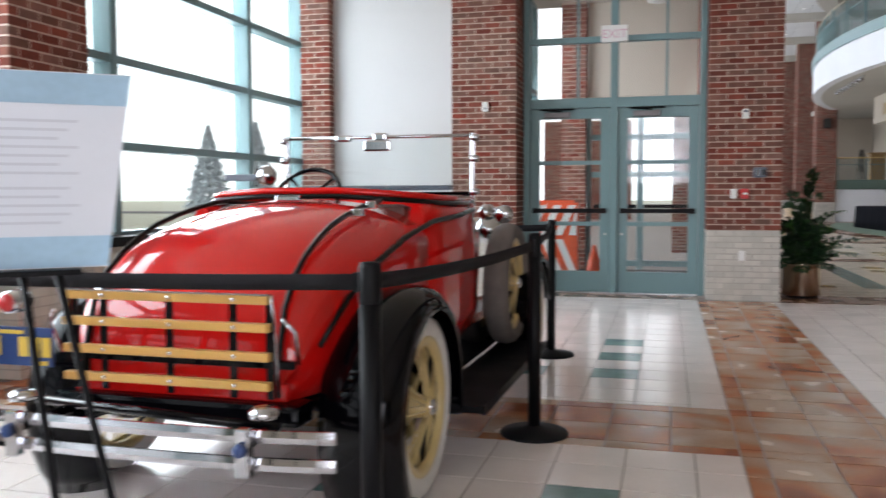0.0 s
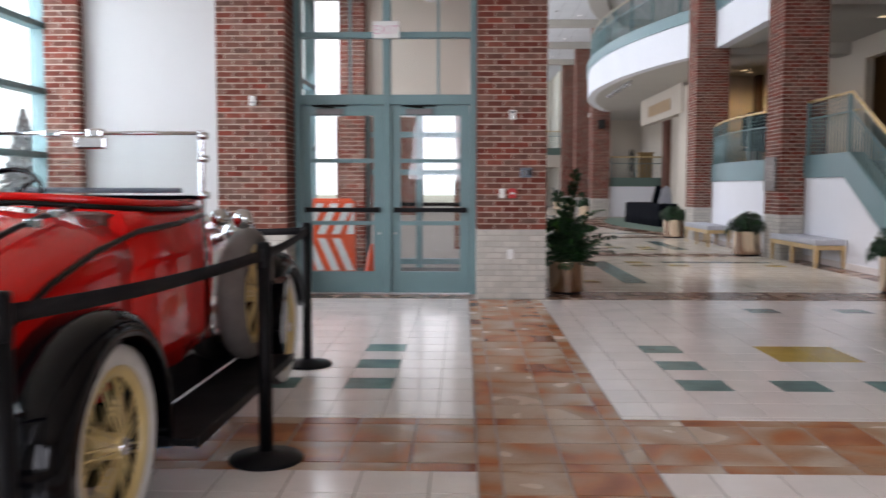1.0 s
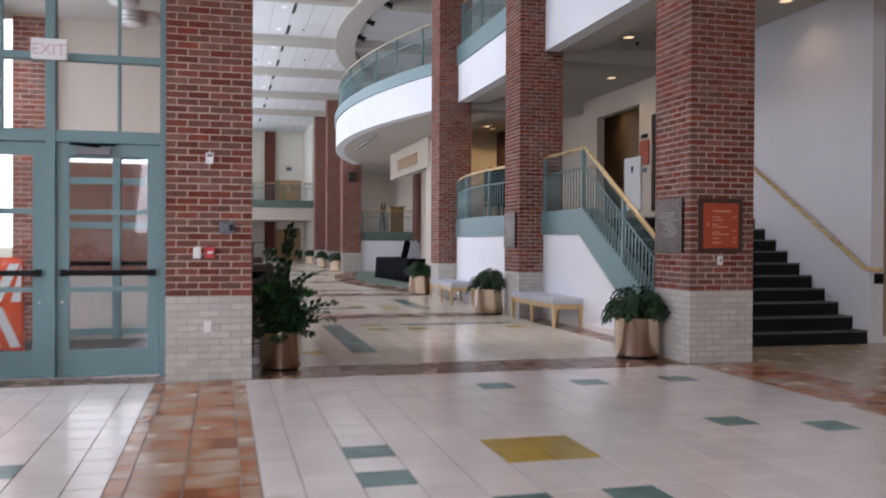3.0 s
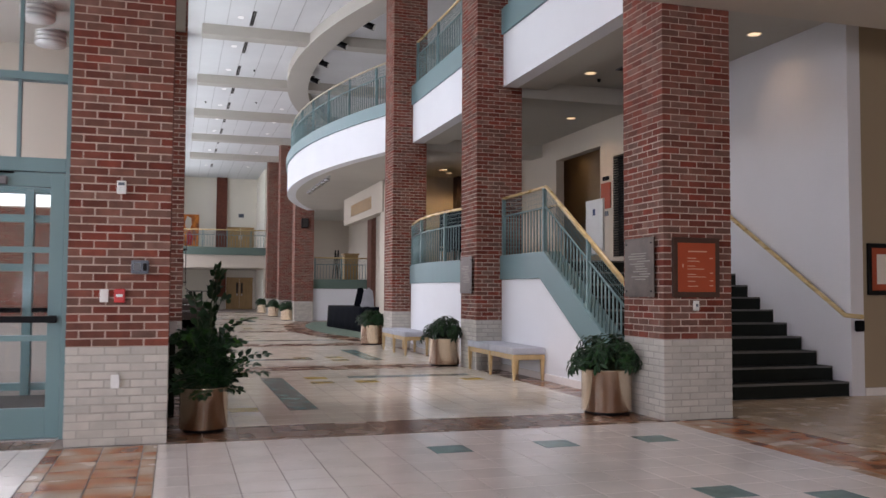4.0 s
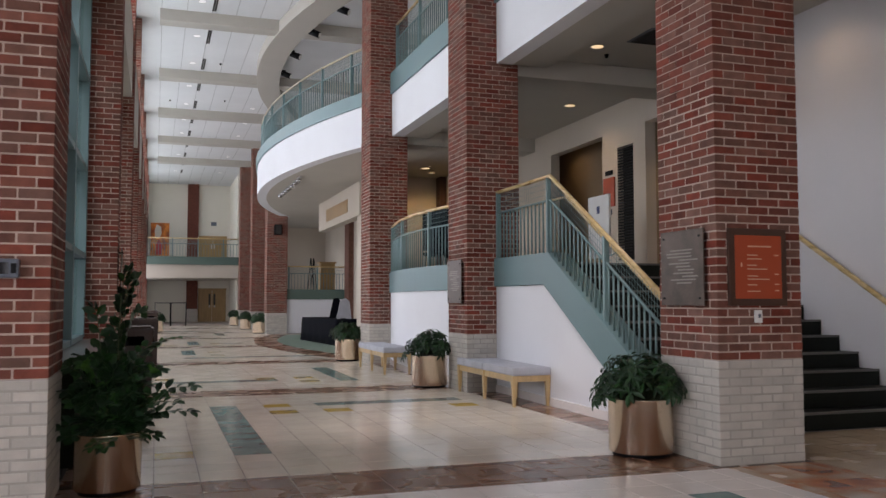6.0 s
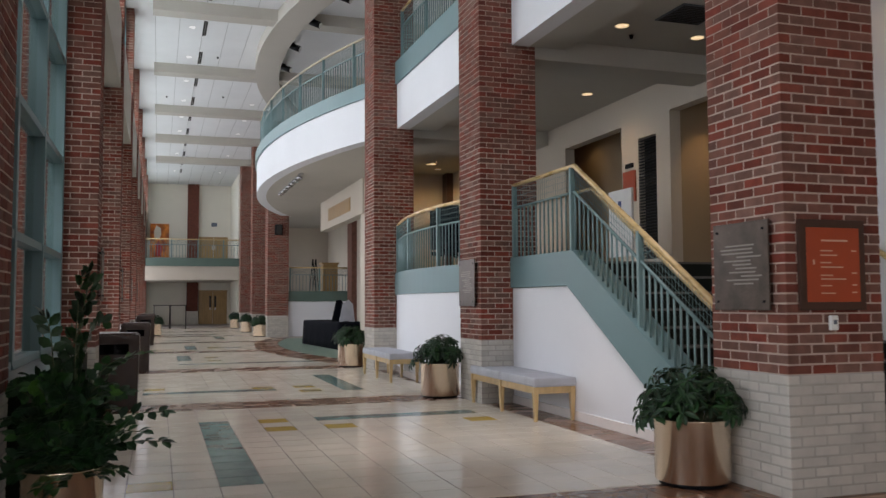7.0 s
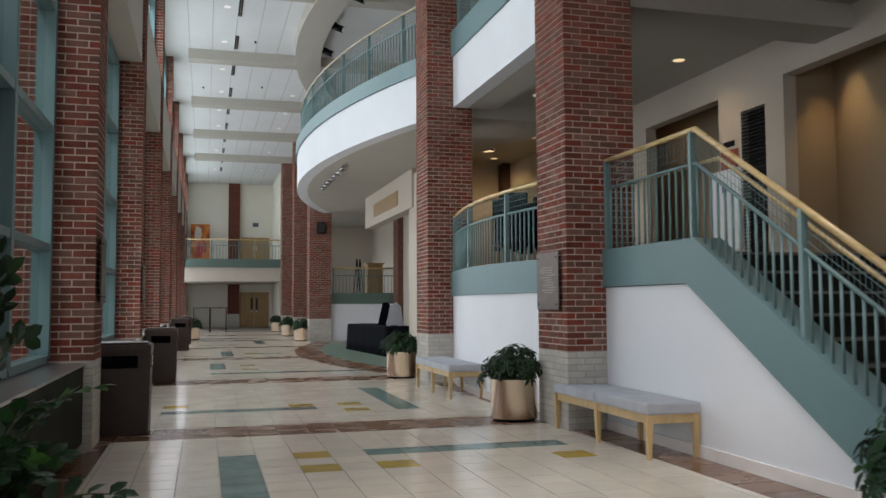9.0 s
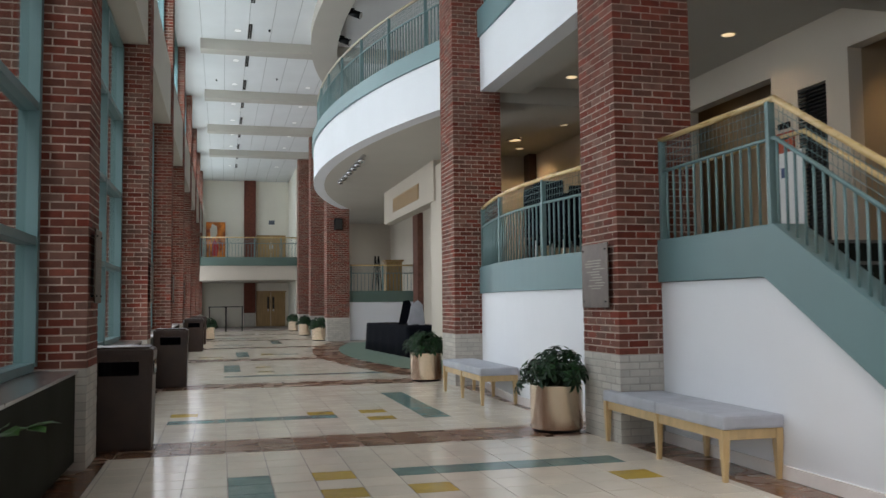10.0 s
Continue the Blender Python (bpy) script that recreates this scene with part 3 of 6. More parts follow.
CX, CY, CR = 26.86, 29.8, 22.0


def arc_pts(r, y0, y1, n=40, cx=CX):
    a = []
    for i in range(n + 1):
        y = y0 + (y1 - y0) * i / n
        a.append((cx - math.sqrt(r * r - (y - CY) ** 2), y))
    return a


ARC = arc_pts(CR, 21.6, 38.6)
bow_wall("balcony_fascia", ARC, 0.3, 4.66, 5.55, "white", "white curved balcony front", "fascia")
bow_wall("balcony_band", [(x - 0.05, y) for x, y in ARC], 0.4, 5.553, 5.86, "teal", "teal band on the curved balcony", "trim")
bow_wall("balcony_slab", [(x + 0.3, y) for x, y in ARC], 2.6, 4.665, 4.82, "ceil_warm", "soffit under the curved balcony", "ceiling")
bow_wall("balcony_floor", [(x + 0.3, y) for x, y in ARC], 9.0, 5.56, 5.80, "ceil_warm", "upper balcony floor slab", "floor")
solid("upper_floor", boxm(XF + 0.3, 12.7, 9.9, 60, 5.7, 5.84), "ceil_warm", "upper storey floor slab", "floor")
solid("wall_upper", boxm(9.9, 10.1, 9.9, 55, 5.98, 8.9), "beige", "beige upper storey wall", "wall")
# recessed drum above the balcony
RING = [(26.45 - math.sqrt(21.75 ** 2 - (y - 28.9) ** 2), y) for y in [19.5 + 0.45 * i for i in range(42)]]
bow_wall("ceiling_ring", RING, 0.72, 8.29, 8.61, "ceil_warm", "curved plaster ring beam at the ceiling", "ceiling")
solid("ceiling_hall", boxm(0.9, 12.7, 9.9, 60, 8.62, 8.9), "ceil", "white panelled hall ceiling", "ceiling")
bm = bmesh.new()
for i in range(7):
    y = 14.7 + 5.8 * i
    box(bm, 1.9, 9.9, y, y + 0.48, 8.33, 8.63)
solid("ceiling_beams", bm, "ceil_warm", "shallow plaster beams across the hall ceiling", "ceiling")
bm = bmesh.new()
for i in range(7):
    box(bm, 1.94 + 0.605 * i, 1.952 + 0.605 * i, 10, 59.9, 8.615, 8.62)
solid("ceiling_joints", bm, "joint", "thin joints between ceiling panels", "ceiling")
# gallery beam behind the straight fascias
for y0, y1 in ((10.56, 15.42), (16.23, 21.2)):
    solid("fascia_beam", boxm(XF + 0.25, XF + 0.8, y0, y1, 4.717, 4.9), "soffit", "underside of the upper balcony edge, shade toned into its paint", "ceiling")

# end wall of the hall with a bridge
solid("wall_end", boxm(1.0, 12.7, 60, 60.3, 0, 8.9), "cream_w", "pale end wall of the long hall", "wall")
solid("wall_end_brick", boxm(3.75, 4.42, 59.7, 60, 0.81, 8.62), "brick", "brick pier on the end wall", "wall")
solid("wall_end_foot", boxm(3.75, 4.42, 59.7, 60, 0, 0.81), "brick_w", "pale brick foot of the end pier", "wall")
solid("bridge", boxm(1.0, 6.9, 53.5, 60, 2.57, 3.31), "beige", "beige bridge across the end of the hall", "wall")
solid("bridge_band", boxm(1.0, 6.9, 53.4, 59.98, 3.312, 3.75), "band_g", "green band along the bridge edge", "trim")
solid("wall_end_side", boxm(6.35, 6.55, 54.6, 60, 0, 8.62), "cream_w", "pale side wall at the end of the hall", "wall")

# raised platform wall behind the round carpet
solid("wall_platform", boxm(9.4, 9.6, 28.0, 38.5, 0, 4.52), "beige", "beige wall below the balcony", "wall")
solid("wall_low", boxm(6.88, 9.4, 38.5, 38.7, 0, 1.35), "white", "white low wall of the raised gallery", "wall")
solid("wall_low_band", boxm(6.88, 9.4, 38.46, 38.74, 1.352, 1.75), "band_g", "dark green band on the low wall", "trim")
solid("wall_bulkhead", boxm(7.3, 7.6, 27.5, 33.8, 3.7, 4.66), "beige", "boxed bulkhead below the balcony", "wall")

# left side of the hall: sill wall, spandrels and clerestory piers
XW = 1.0
PY = [15.6, 21.4, 27.2, 33.0, 38.8, 44.6, 50.4, 56.2]
solid("wall_sill", boxm(0.7, 1.37, 10.92, 60, 0.07, 0.775), "panel_g", "dark olive convector casing under the hall windows", "wall")
solid("wall_sill_plinth", boxm(0.7, 1.30, 10.92, 60, 0, 0.069), "dark", "recessed dark plinth below the convector casing", "wall")
solid("window_sill_board", boxm(0.66, 1.39, 10.92, 60, 0.775, 0.80, 0.004), "steel", "grey metal window board", "sill")
solid("wall_north_end", boxm(0.7, 1.3, 59.6, 60, 0.8, 8.6), "white", "pale end of the window wall", "wall")

# lobby window side
solid("wall_sill_lobby", boxm(-4.75, -4.4, -6, 9.75, 0, 0.82), "beige", "tan low wall under the lobby windows", "wall")
solid("sill_lobby", boxm(-4.8, -4.3, -6, 9.75, 0.82, 0.9), "black_m", "dark sill board of the lobby windows", "sill")
solid("wall_panel", boxm(-4.12, -2.5, FRONT + 0.06, FRONT + 0.3, 0, CEIL2), "panel_w", "plain white wall panel beside the brick pier", "wall")
solid("wall_over_doors", boxm(-1.7, 0.5, 10.1, 10.4, 4.55, CEIL2), "teal", "teal head panel over the glazed doors", "wall")

# ---- windows ----


def window_grid(name, x, ys, zs, label, deep=0.16):
    """Teal curtain wall in the plane x: posts at ys, rails at zs."""
    w = thing(name, label, "window", kind="structure")
    for y in ys:
        part("mullion", boxm(x - deep, x + 0.02, y - 0.045, y + 0.045, zs[0], zs[-1], 0.005), "teal", w)
    for y0, y1 in zip(ys, ys[1:]):
        for z in zs:
            part("transom", boxm(x - deep * 0.9, x + 0.012, y0 + 0.045, y1 - 0.045, z - 0.035, z + 0.035, 0.004), "teal", w)
        for z0, z1 in zip(zs, zs[1:]):
            p = part("pane", boxm(x - deep * 0.5 - 0.004, x - deep * 0.5 + 0.004, y0 + 0.04, y1 - 0.04, z0 + 0.03, z1 - 0.03), "glass", w)
            p.visible_shadow = False
    return w


ZL = [0.9, 1.67, 2.4, 3.15, 3.9, 4.25]
window_grid("window_1", -4.5, [5.0, 5.8, 8.25, 9.7], ZL, "teal framed lobby window wall looking onto a lawn")
window_grid("window_2", -4.5, [-5.6, -3.2, -0.75, 1.7, 4.15], ZL, "teal framed lobby window wall beside the old car")
ZH = [0.84, 1.84, 2.92, 4.05, 5.15]
edges = [10.6] + [v for p in PY for v in (p, p + 0.61)] + [59.6]
for i, (y0, y1) in enumerate(zip(edges[0::2], edges[1::2])):
    n = 3
    window_grid("window_%d" % (i + 3), 1.07, [y0 + 0.05 + (y1 - y0 - 0.1) * k / n for k in range(n + 1)], ZH, "tall teal framed hall window", 0.14)
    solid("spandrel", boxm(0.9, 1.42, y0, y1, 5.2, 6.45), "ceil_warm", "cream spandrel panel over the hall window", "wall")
    window_grid("clerestory_%d" % (i + 1), 1.25, [y0 + 0.05, (y0 + y1) / 2, y1 - 0.05], [6.45, 8.6], "high clerestory window", 0.1)

# ---- brick piers: bricks as pieces over a mortar core ----


def brick_mesh(l, w, h, material, name):
    bm = boxm(-l / 2, l / 2, -w / 2, w / 2, -h / 2, h / 2, 0.0)
    bmesh.ops.bevel(bm, geom=[e for e in bm.edges], offset=0.004, segments=1, affect="EDGES")
    return finish(name, bm, material)


BRICKS = {}
for key in ("brick", "brick_w"):
    BRICKS[key] = brick_mesh(BW - 0.010, BW / 2 - 0.010, BC - 0.010, key, "brick")


def brick_slots(x0, y0, nx, ny, course, faces="snwe"):
    """Places (x, y, turned) of the bricks of one course round a pier of nx by ny bricks."""
    W, D = nx * BW, ny * BW
    out = []
    odd = course % 2
    for side in faces:
        if side in "sn":
            y = y0 + BW / 4 if side == "s" else y0 + D - BW / 4
            if not odd:
                out += [(x0 + BW * (i + 0.5), y, 0, side) for i in range(nx)]
            else:
                out += [(x0 + BW * (i + 1), y, 0, side) for i in range(nx - 1)]
        else:
            x = x0 + BW / 4 if side == "w" else x0 + W - BW / 4
            if odd:
                out += [(x, y0 + BW * (i + 0.5), 1, side) for i in range(ny)]
            else:
                out += [(x, y0 + BW * (i + 1), 1, side) for i in range(ny - 1)]
    return out


def brick_pier(name, x0, y0, nx, ny, ztop, faces, near, label, base=12):
    """A pier on a pale brick foot; near = (z0, z1), the stretch built brick by brick."""
    W, D = nx * BW, ny * BW
    core = solid(name, boxm(x0 + 0.008, x0 + W - 0.008, y0 + 0.008, y0 + D - 0.008, base * BC, ztop), "mortar", label, "pillar")
    part("foot_core", boxm(x0 + 0.007, x0 + W - 0.007, y0 + 0.007, y0 + D - 0.007, 0, base * BC), "mortar_w", core)
    rest = {"brick": bmesh.new(), "brick_w": bmesh.new()}
    count = 0
    l, w, h = (BW - 0.010) / 2, (BW / 2 - 0.010) / 2, (BC - 0.010) / 2
    for c in range(int(ztop / BC)):
        z = (c + 0.5) * BC
        key = "brick_w" if c < base else "brick"
        for x, y, turned, side in brick_slots(x0, y0, nx, ny, c):
            if near[0] <= z < near[1] and count < 300 and side in faces:
                b = new("brick", BRICKS[key])
                b.parent = core
                b.matrix_basis = pose(x + random.uniform(-0.0012, 0.0012), y + random.uniform(-0.0012, 0.0012), z, 0, 0, 90 if turned else 0)
                count += 1
            else:
                a, d = (w, l) if turned else (l, w)
                j, q = random.uniform(-0.0012, 0.0012), random.uniform(-0.0012, 0.0012)
                box(rest[key], x - a + j, x + a + j, y - d + q, y + d + q, z - h, z + h)
    for key, bm in rest.items():
        if len(bm.verts):
            o = part("brickwork", bm, key, core)
            tagged(o, kind="stuff")
        else:
            bm.free()
    return core


W4 = 4 * BW
brick_pier("pillar_door_right", 1.32 - W4, FRONT, 4, 4, 4.86, "se", (0.2, 3.3), "red brick pier on a pale brick foot beside the glazed doors")
brick_pier("pillar_door_left", -2.53, FRONT, 4, 4, 4.86, "se", (0.6, 3.4), "red brick pier on a pale foot beside the glazed doors")
brick_pier("pilaster_corner", -4.5, FRONT - 0.1, 2, 2, 4.86, "se", (0.9, 3.4), "narrow red brick pilaster beside the window")
brick_pier("pillar_lobby_window", -4.95, 4.2, 4, 4, 4.86, "se", (1.5, 3.6), "red brick pier between the lobby windows")
for i, y in enumerate(ROWS_Y):
    brick_pier("pillar_hall_right", 6.07, y, 4, 4, 8.6, "ws", [(0.1, 3.2), (0.5, 4.0), (0.8, 4.6)][i] if i < 3 else (0, -1),
               "square red brick hall pillar on a pale brick foot")
for i, y in enumerate(PY):
    brick_pier("pillar_hall_left", 1.46 - W4, y, 4, 3, 8.6, "se", (0.9, 4.2) if i == 0 else ((1.0, 5.0) if i == 1 else (0, -1)),
               "red brick pier between the hall windows")

# ---- floor tiles ----
TS = 0.3168


def tile_mesh(lx, ly, material):
    g = 0.004
    bm = boxm(-lx / 2 + g, lx / 2 - g, -ly / 2 + g, ly / 2 - g, -0.02, 0.0)
    return finish("tile", bm, material)


TILE = {k: tile_mesh(TS, TS, k) for k in ("tile", "tile_g", "tile_y", "tile_s", "tile_h")}
DECO = [  # x0, x1, y0, y1, kind
    (1.79, 2.107, 5.23, 5.55, "tile_g"), (1.79, 2.107, 5.87, 6.19, "tile_g"), (1.79, 2.107, 6.5, 6.82, "tile_g"),
    (2.42, 2.74, 5.23, 5.55, "tile_g"), (3.06, 3.37, 5.23, 5.55, "tile_g"), (2.74, 3.37, 6.19, 6.82, "tile_y"),
    (3.37, 3.69, 8.7, 9.03, "tile_g"), (4.32, 4.64, 8.7, 9.03, "tile_g"), (5.27, 5.6, 8.7, 9.03, "tile_g"),
    (4.64, 4.96, 6.82, 7.13, "tile_g"), (5.27, 5.6, 6.5, 6.82, "tile_g"),
    (-0.41, -0.1, 5.23, 5.55, "tile_g"), (-0.41, -0.1, 5.87, 6.19, "tile_g"), (-0.41, -0.1, 6.5, 6.82, "tile_g"),
    (-1.05, -0.73, 5.23, 5.55, "tile_g"), (-0.41, -0.1, 2.7, 3.02, "tile_g"), (-1.36, -1.05, 2.7, 3.02, "tile_g"),
    (2.56, 2.88, 11.5, 15.05, "tile_g"), (3.19, 3.5, 14.7, 15.02, "tile_y"), (3.19, 3.5, 13.95, 14.3, "tile_y"),
    (3.83, 5.68, 14.6, 14.92, "tile_g"), (3.83, 4.14, 13.9, 14.25, "tile_y"), (5.41, 5.7, 13.88, 14.18, "tile_y"), (1.92, 2.24, 11.6, 11.92, "tile_y"),
    (1.95, 3.87, 18.05, 18.36, "tile_g"), (1.95, 2.26, 18.6, 18.92, "tile_y"), (3.51, 3.83, 18.4, 18.7, "tile_y"),
    (4.14, 4.46, 18.4, 18.68, "tile_y"), (4.14, 4.46, 17.7, 18.0, "tile_y"), (4.79, 5.09, 17.75, 20.8, "tile_g"),
    (2.56, 5.6, 24.3, 24.62, "tile_g"), (2.56, 2.88, 25.4, 27.2, "tile_g"), (3.2, 3.5, 25.0, 25.3, "tile_y"), (3.2, 3.5, 26.4, 26.8, "tile_y"),
    (2.85, 3.15, 30.2, 32.6, "tile_g"), (3.5, 3.8, 31.0, 31.4, "tile_y"), (1.95, 2.5, 30.2, 30.6, "tile_y"), (3.8, 4.4, 30.8, 31.2, "tile_g"),
    (2.2, 3.6, 36.5, 36.9, "tile_g"), (4.2, 4.6, 37.0, 39.5, "tile_g"), (2.4, 4.4, 42.2, 42.6, "tile_g"),
]


def deco_at(x, y, plain):
    for x0, x1, y0, y1, k in DECO:
        if x0 < x < x1 and y0 < y < y1:
            return k
    return plain


def tile_field(name, x0, x1, y0, y1, xr, yr, label, single=False, plain="tile"):
    """Cream tiles on a grid through (xr, yr), cut at the field's edges."""
    f = thing(name, label, "floor tiles", kind="structure")
    rest = {k: bmesh.new() for k in TILE}
    i0, i1 = math.floor((x0 - xr) / TS), math.ceil((x1 - xr) / TS)
    j0, j1 = math.floor((y0 - yr) / TS), math.ceil((y1 - yr) / TS)
    n = 0
    for j in range(j0, j1):
        for i in range(i0, i1):
            a0, a1 = max(x0, xr + TS * i), min(x1, xr + TS * (i + 1))
            b0, b1 = max(y0, yr + TS * j), min(y1, yr + TS * (j + 1))
            if a1 - a0 < 0.012 or b1 - b0 < 0.012:
                continue
            k = plain if plain == "tile_s" else deco_at((a0 + a1) / 2, (b0 + b1) / 2, plain)
            if single and n < 300 and a1 - a0 > TS - 0.001 and b1 - b0 > TS - 0.001:
                o = new("tile", TILE[k])
                o.parent = f
                o.location = ((a0 + a1) / 2, (b0 + b1) / 2, random.uniform(-0.0006, 0.0))
                n += 1
            else:
                g = 0.004
                box(rest[k], a0 + g, a1 - g, b0 + g, b1 - g, -0.02, random.uniform(-0.0006, 0))
    for k, bm in rest.items():
        if len(bm.verts):
            tagged(part("tiles", bm, k, f), kind="stuff")
        else:
            bm.free()
    return f


XR, YR = 1.79, 5.23
tile_field("tiles_lobby_right", 1.25, 6.1, 4.53, 9.7, XR, YR, "cream lobby tiles with green and ochre squares", True)
tile_field("tiles_lobby_left", -4.4, 0.42, 4.53, 9.75, XR, YR, "cream lobby tiles with green squares by the car", True)
tile_field("tiles_lobby_near_left", -4.4, 0.42, -5.9, 3.62, XR, YR, "cream lobby tiles under the car")
tile_field("tiles_lobby_near_right", 1.25, 6.1, -5.9, 3.62, XR, YR, "cream lobby tiles")
BANDS = [(9.7, 10.5), (16.05, 16.82), (22.05, 22.9), (28.7, 29.6), (34.4, 35.2), (40.0, 40.8), (45.8, 46.6), (51.5, 52.3)]
for (a0, a1), (b0, b1) in zip(BANDS, BANDS[1:]):
    tile_field("tiles_hall", 1.57, 6.13, a1, b0, XR - 0.18, a1 + 0.02, "cream hall tiles tinted lamp-warm, with green and ochre strips", b0 < 17, "tile_h")
tile_field("tiles_stair_foot", 6.93, 12.7, -5.9, 10.95, XR, YR, "tan tiles at the stair foot, warm light put into their colour", plain="tile_s")


def band_field(name, x0, x1, y0, y1, cols, rows, key, label, single=False):
    """Terracotta band: column edges from cols, row edges from rows."""
    f = thing(name, label, "floor tiles", kind="structure")
    bm = bmesh.new()
    n, g = 0, 0.005
    for a0, a1 in zip(cols, cols[1:]):
        for b0, b1 in zip(rows, rows[1:]):
            dz = random.uniform(-0.0012, 0)
            if single and n < 300:
                t = new("tile", finish("tile", boxm(a0 + g, a1 - g, b0 + g, b1 - g, -0.02, dz), key))
                t.parent = f
                n += 1
            else:
                box(bm, a0 + g, a1 - g, b0 + g, b1 - g, -0.02, dz)
    if len(bm.verts):
        tagged(part("tiles", bm, key, f), kind="stuff")
    else:
        bm.free()
    return f


def steps(a, b, s):
    n = max(1, round((b - a) / s))
    return [a + (b - a) * i / n for i in range(n + 1)]


band_field("band_lobby_long", 0.42, 1.25, 4.53, 9.7, [0.42, 0.53, 0.83, 1.14, 1.25], steps(4.53, 9.7, 0.30), "tile_t", "mottled terracotta band running to the brick pier", True)
band_field("band_lobby_near", 0.42, 1.25, -5.9, 3.62, [0.42, 0.53, 0.83, 1.14, 1.25], steps(-5.9, 3.62, 0.30), "tile_t", "mottled terracotta band across the lobby floor")
band_field("band_lobby_cross", -4.4, 6.93, 3.62, 4.53, steps(-4.4, 0.42, 0.32) + [0.53] + steps(0.83, 1.14, 0.3) + steps(1.25, 6.93, 0.32), [3.62, 3.74, 4.07, 4.4, 4.53], "tile_t",
           "mottled terracotta cross band in the lobby", True)
band_field("band_lobby_side", 6.1, 6.93, 4.53, 9.7, [6.1, 6.22, 6.52, 6.82, 6.93], steps(4.53, 9.7, 0.3), "tile_t", "terracotta band at the stair side", True)
band_field("band_lobby_side_near", 6.1, 6.93, -5.9, 3.62, [6.1, 6.22, 6.52, 6.82, 6.93], steps(-5.9, 3.62, 0.3), "tile_t", "terracotta band along the lobby side")
band_field("band_door", -4.4, 0.42, 9.75, 10.6, steps(-4.4, 0.42, 0.32), [9.75, 10.05, 10.6], "tile_b", "brown tile threshold at the doors")
for b0, b1 in BANDS:
    band_field("band_hall", 1.3, 6.93, b0, b1, steps(1.3, 6.93, 0.31), [b0, b0 + 0.11, (b0 + b1) / 2, b1 - 0.11, b1], "tile_b", "brown terracotta band across the hall floor", b0 < 10)
for (a0, a1), (b0, b1) in zip(BANDS, BANDS[1:]):
    band_field("edge_hall_right", 6.13, 6.5, a1, b0, [6.13, 6.5], steps(a1, b0, 0.31), "tile_b", "brown tile edge along the white wall")
    band_field("edge_hall_left", 1.02, 1.57, a1, b0, [1.02, 1.3, 1.57], steps(a1, b0, 0.31), "tile_b", "brown tile edge along the window wall")
# round carpet under the balcony
bow_wall("carpet_ring", arc_pts(CR + 0.05, 22.9, 36.7), 0.75, 0.002, 0.006, "tile_b", "brown tile ring round the green carpet", "floor")
bow_wall("carpet_round", [(x + 0.75, y) for x, y in arc_pts(CR + 0.05, 22.9, 36.7)], 2.6, 0.002, 0.008, "carpet", "green carpet under the curved balcony", "carpet")

# ---- the old car: x to its right, y ahead, rear axle over the origin ----
car = thing("vintage_car", "red open roadster with black fenders and cream wire wheels", "car", (-1.64, 2.745, 0), -1.2)


def body_ring(y, w, h, z0, crown=0.05, tumble=0.05, n=7):
    half = []
    for i in range(n + 1):
        a = i / n * math.pi / 2
        half.append((w * math.sin(a) ** 0.85, h - crown - (0.2 * (h - z0)) * (1 - math.cos(a)) + crown * math.cos(a)))
    half += [(w, z0 + (h - z0) * 0.45), (w * 0.97, z0 + (h - z0) * 0.2), (w * (1 - tumble), z0)]
    return [(x, y, z) for x, z in half] + [(-x, y, z) for x, z in half[::-1][:-1]]


bm = bmesh.new()
tail = [(-0.60, 0.40, 0.60, 0.52), (-0.585, 0.44, 0.72, 0.52), (-0.545, 0.47, 0.84, 0.52), (-0.46, 0.50, 0.955, 0.52), (-0.32, 0.53, 1.055, 0.52),
        (-0.12, 0.56, 1.13, 0.5), (0.12, 0.59, 1.185, 0.48), (0.34, 0.61, 1.215, 0.46), (0.5, 0.62, 1.225, 0.45)]
loft(bm, [body_ring(*s) for s in tail])
bmesh.ops.recalc_face_normals(bm, faces=bm.faces)
body = part("rear_body", bm, "car_red", car, "glossy red rear deck reflecting the windows")
for s in (-1, 1):
    bm = bmesh.new()
    rings = []
    for y, w in ((0.49, 0.62), (0.8, 0.635), (1.1, 0.635), (1.4, 0.62), (1.56, 0.60)):
        rings.append([(s * w * 0.94, y, 0.45), (s * w, y, 0.6), (s * w, y, 0.95), (s * (w - 0.02), y, 1.15), (s * (w - 0.05), y, 1.2),
                      (s * (w - 0.09), y, 1.17), (s * (w - 0.09), y, 0.5)])
    loft(bm, rings)
    bmesh.ops.recalc_face_normals(bm, faces=bm.faces)
    part("door_side", bm, "car_red", car, "red door and cockpit side")
bm = bmesh.new()
loft(bm, [body_ring(y, w, h, 0.45, 0.06) for y, w, h in ((1.5, 0.60, 1.24), (1.72, 0.57, 1.2), (1.9, 0.50, 1.15), (2.3, 0.42, 1.12), (2.72, 0.34, 1.1))])
bmesh.ops.recalc_face_normals(bm, faces=bm.faces)
part("cowl_and_hood", bm, "car_red", car, "red cowl and engine hood")
part("radiator_shell", boxm(-0.27, 0.27, 2.72, 2.84, 0.5, 1.12, 0.05), "chrome", car, "chrome radiator shell")
# rolled edge round the cockpit
pts = [(0.56, 1.45, 1.225), (0.575, 1.1, 1.225), (0.57, 0.8, 1.23), (0.54, 0.6, 1.24), (0.44, 0.5, 1.25), (0.2, 0.46, 1.265), (-0.2, 0.46, 1.265),
       (-0.44, 0.5, 1.25), (-0.54, 0.6, 1.24), (-0.57, 0.8, 1.23), (-0.575, 1.1, 1.225), (-0.56, 1.45, 1.225)]
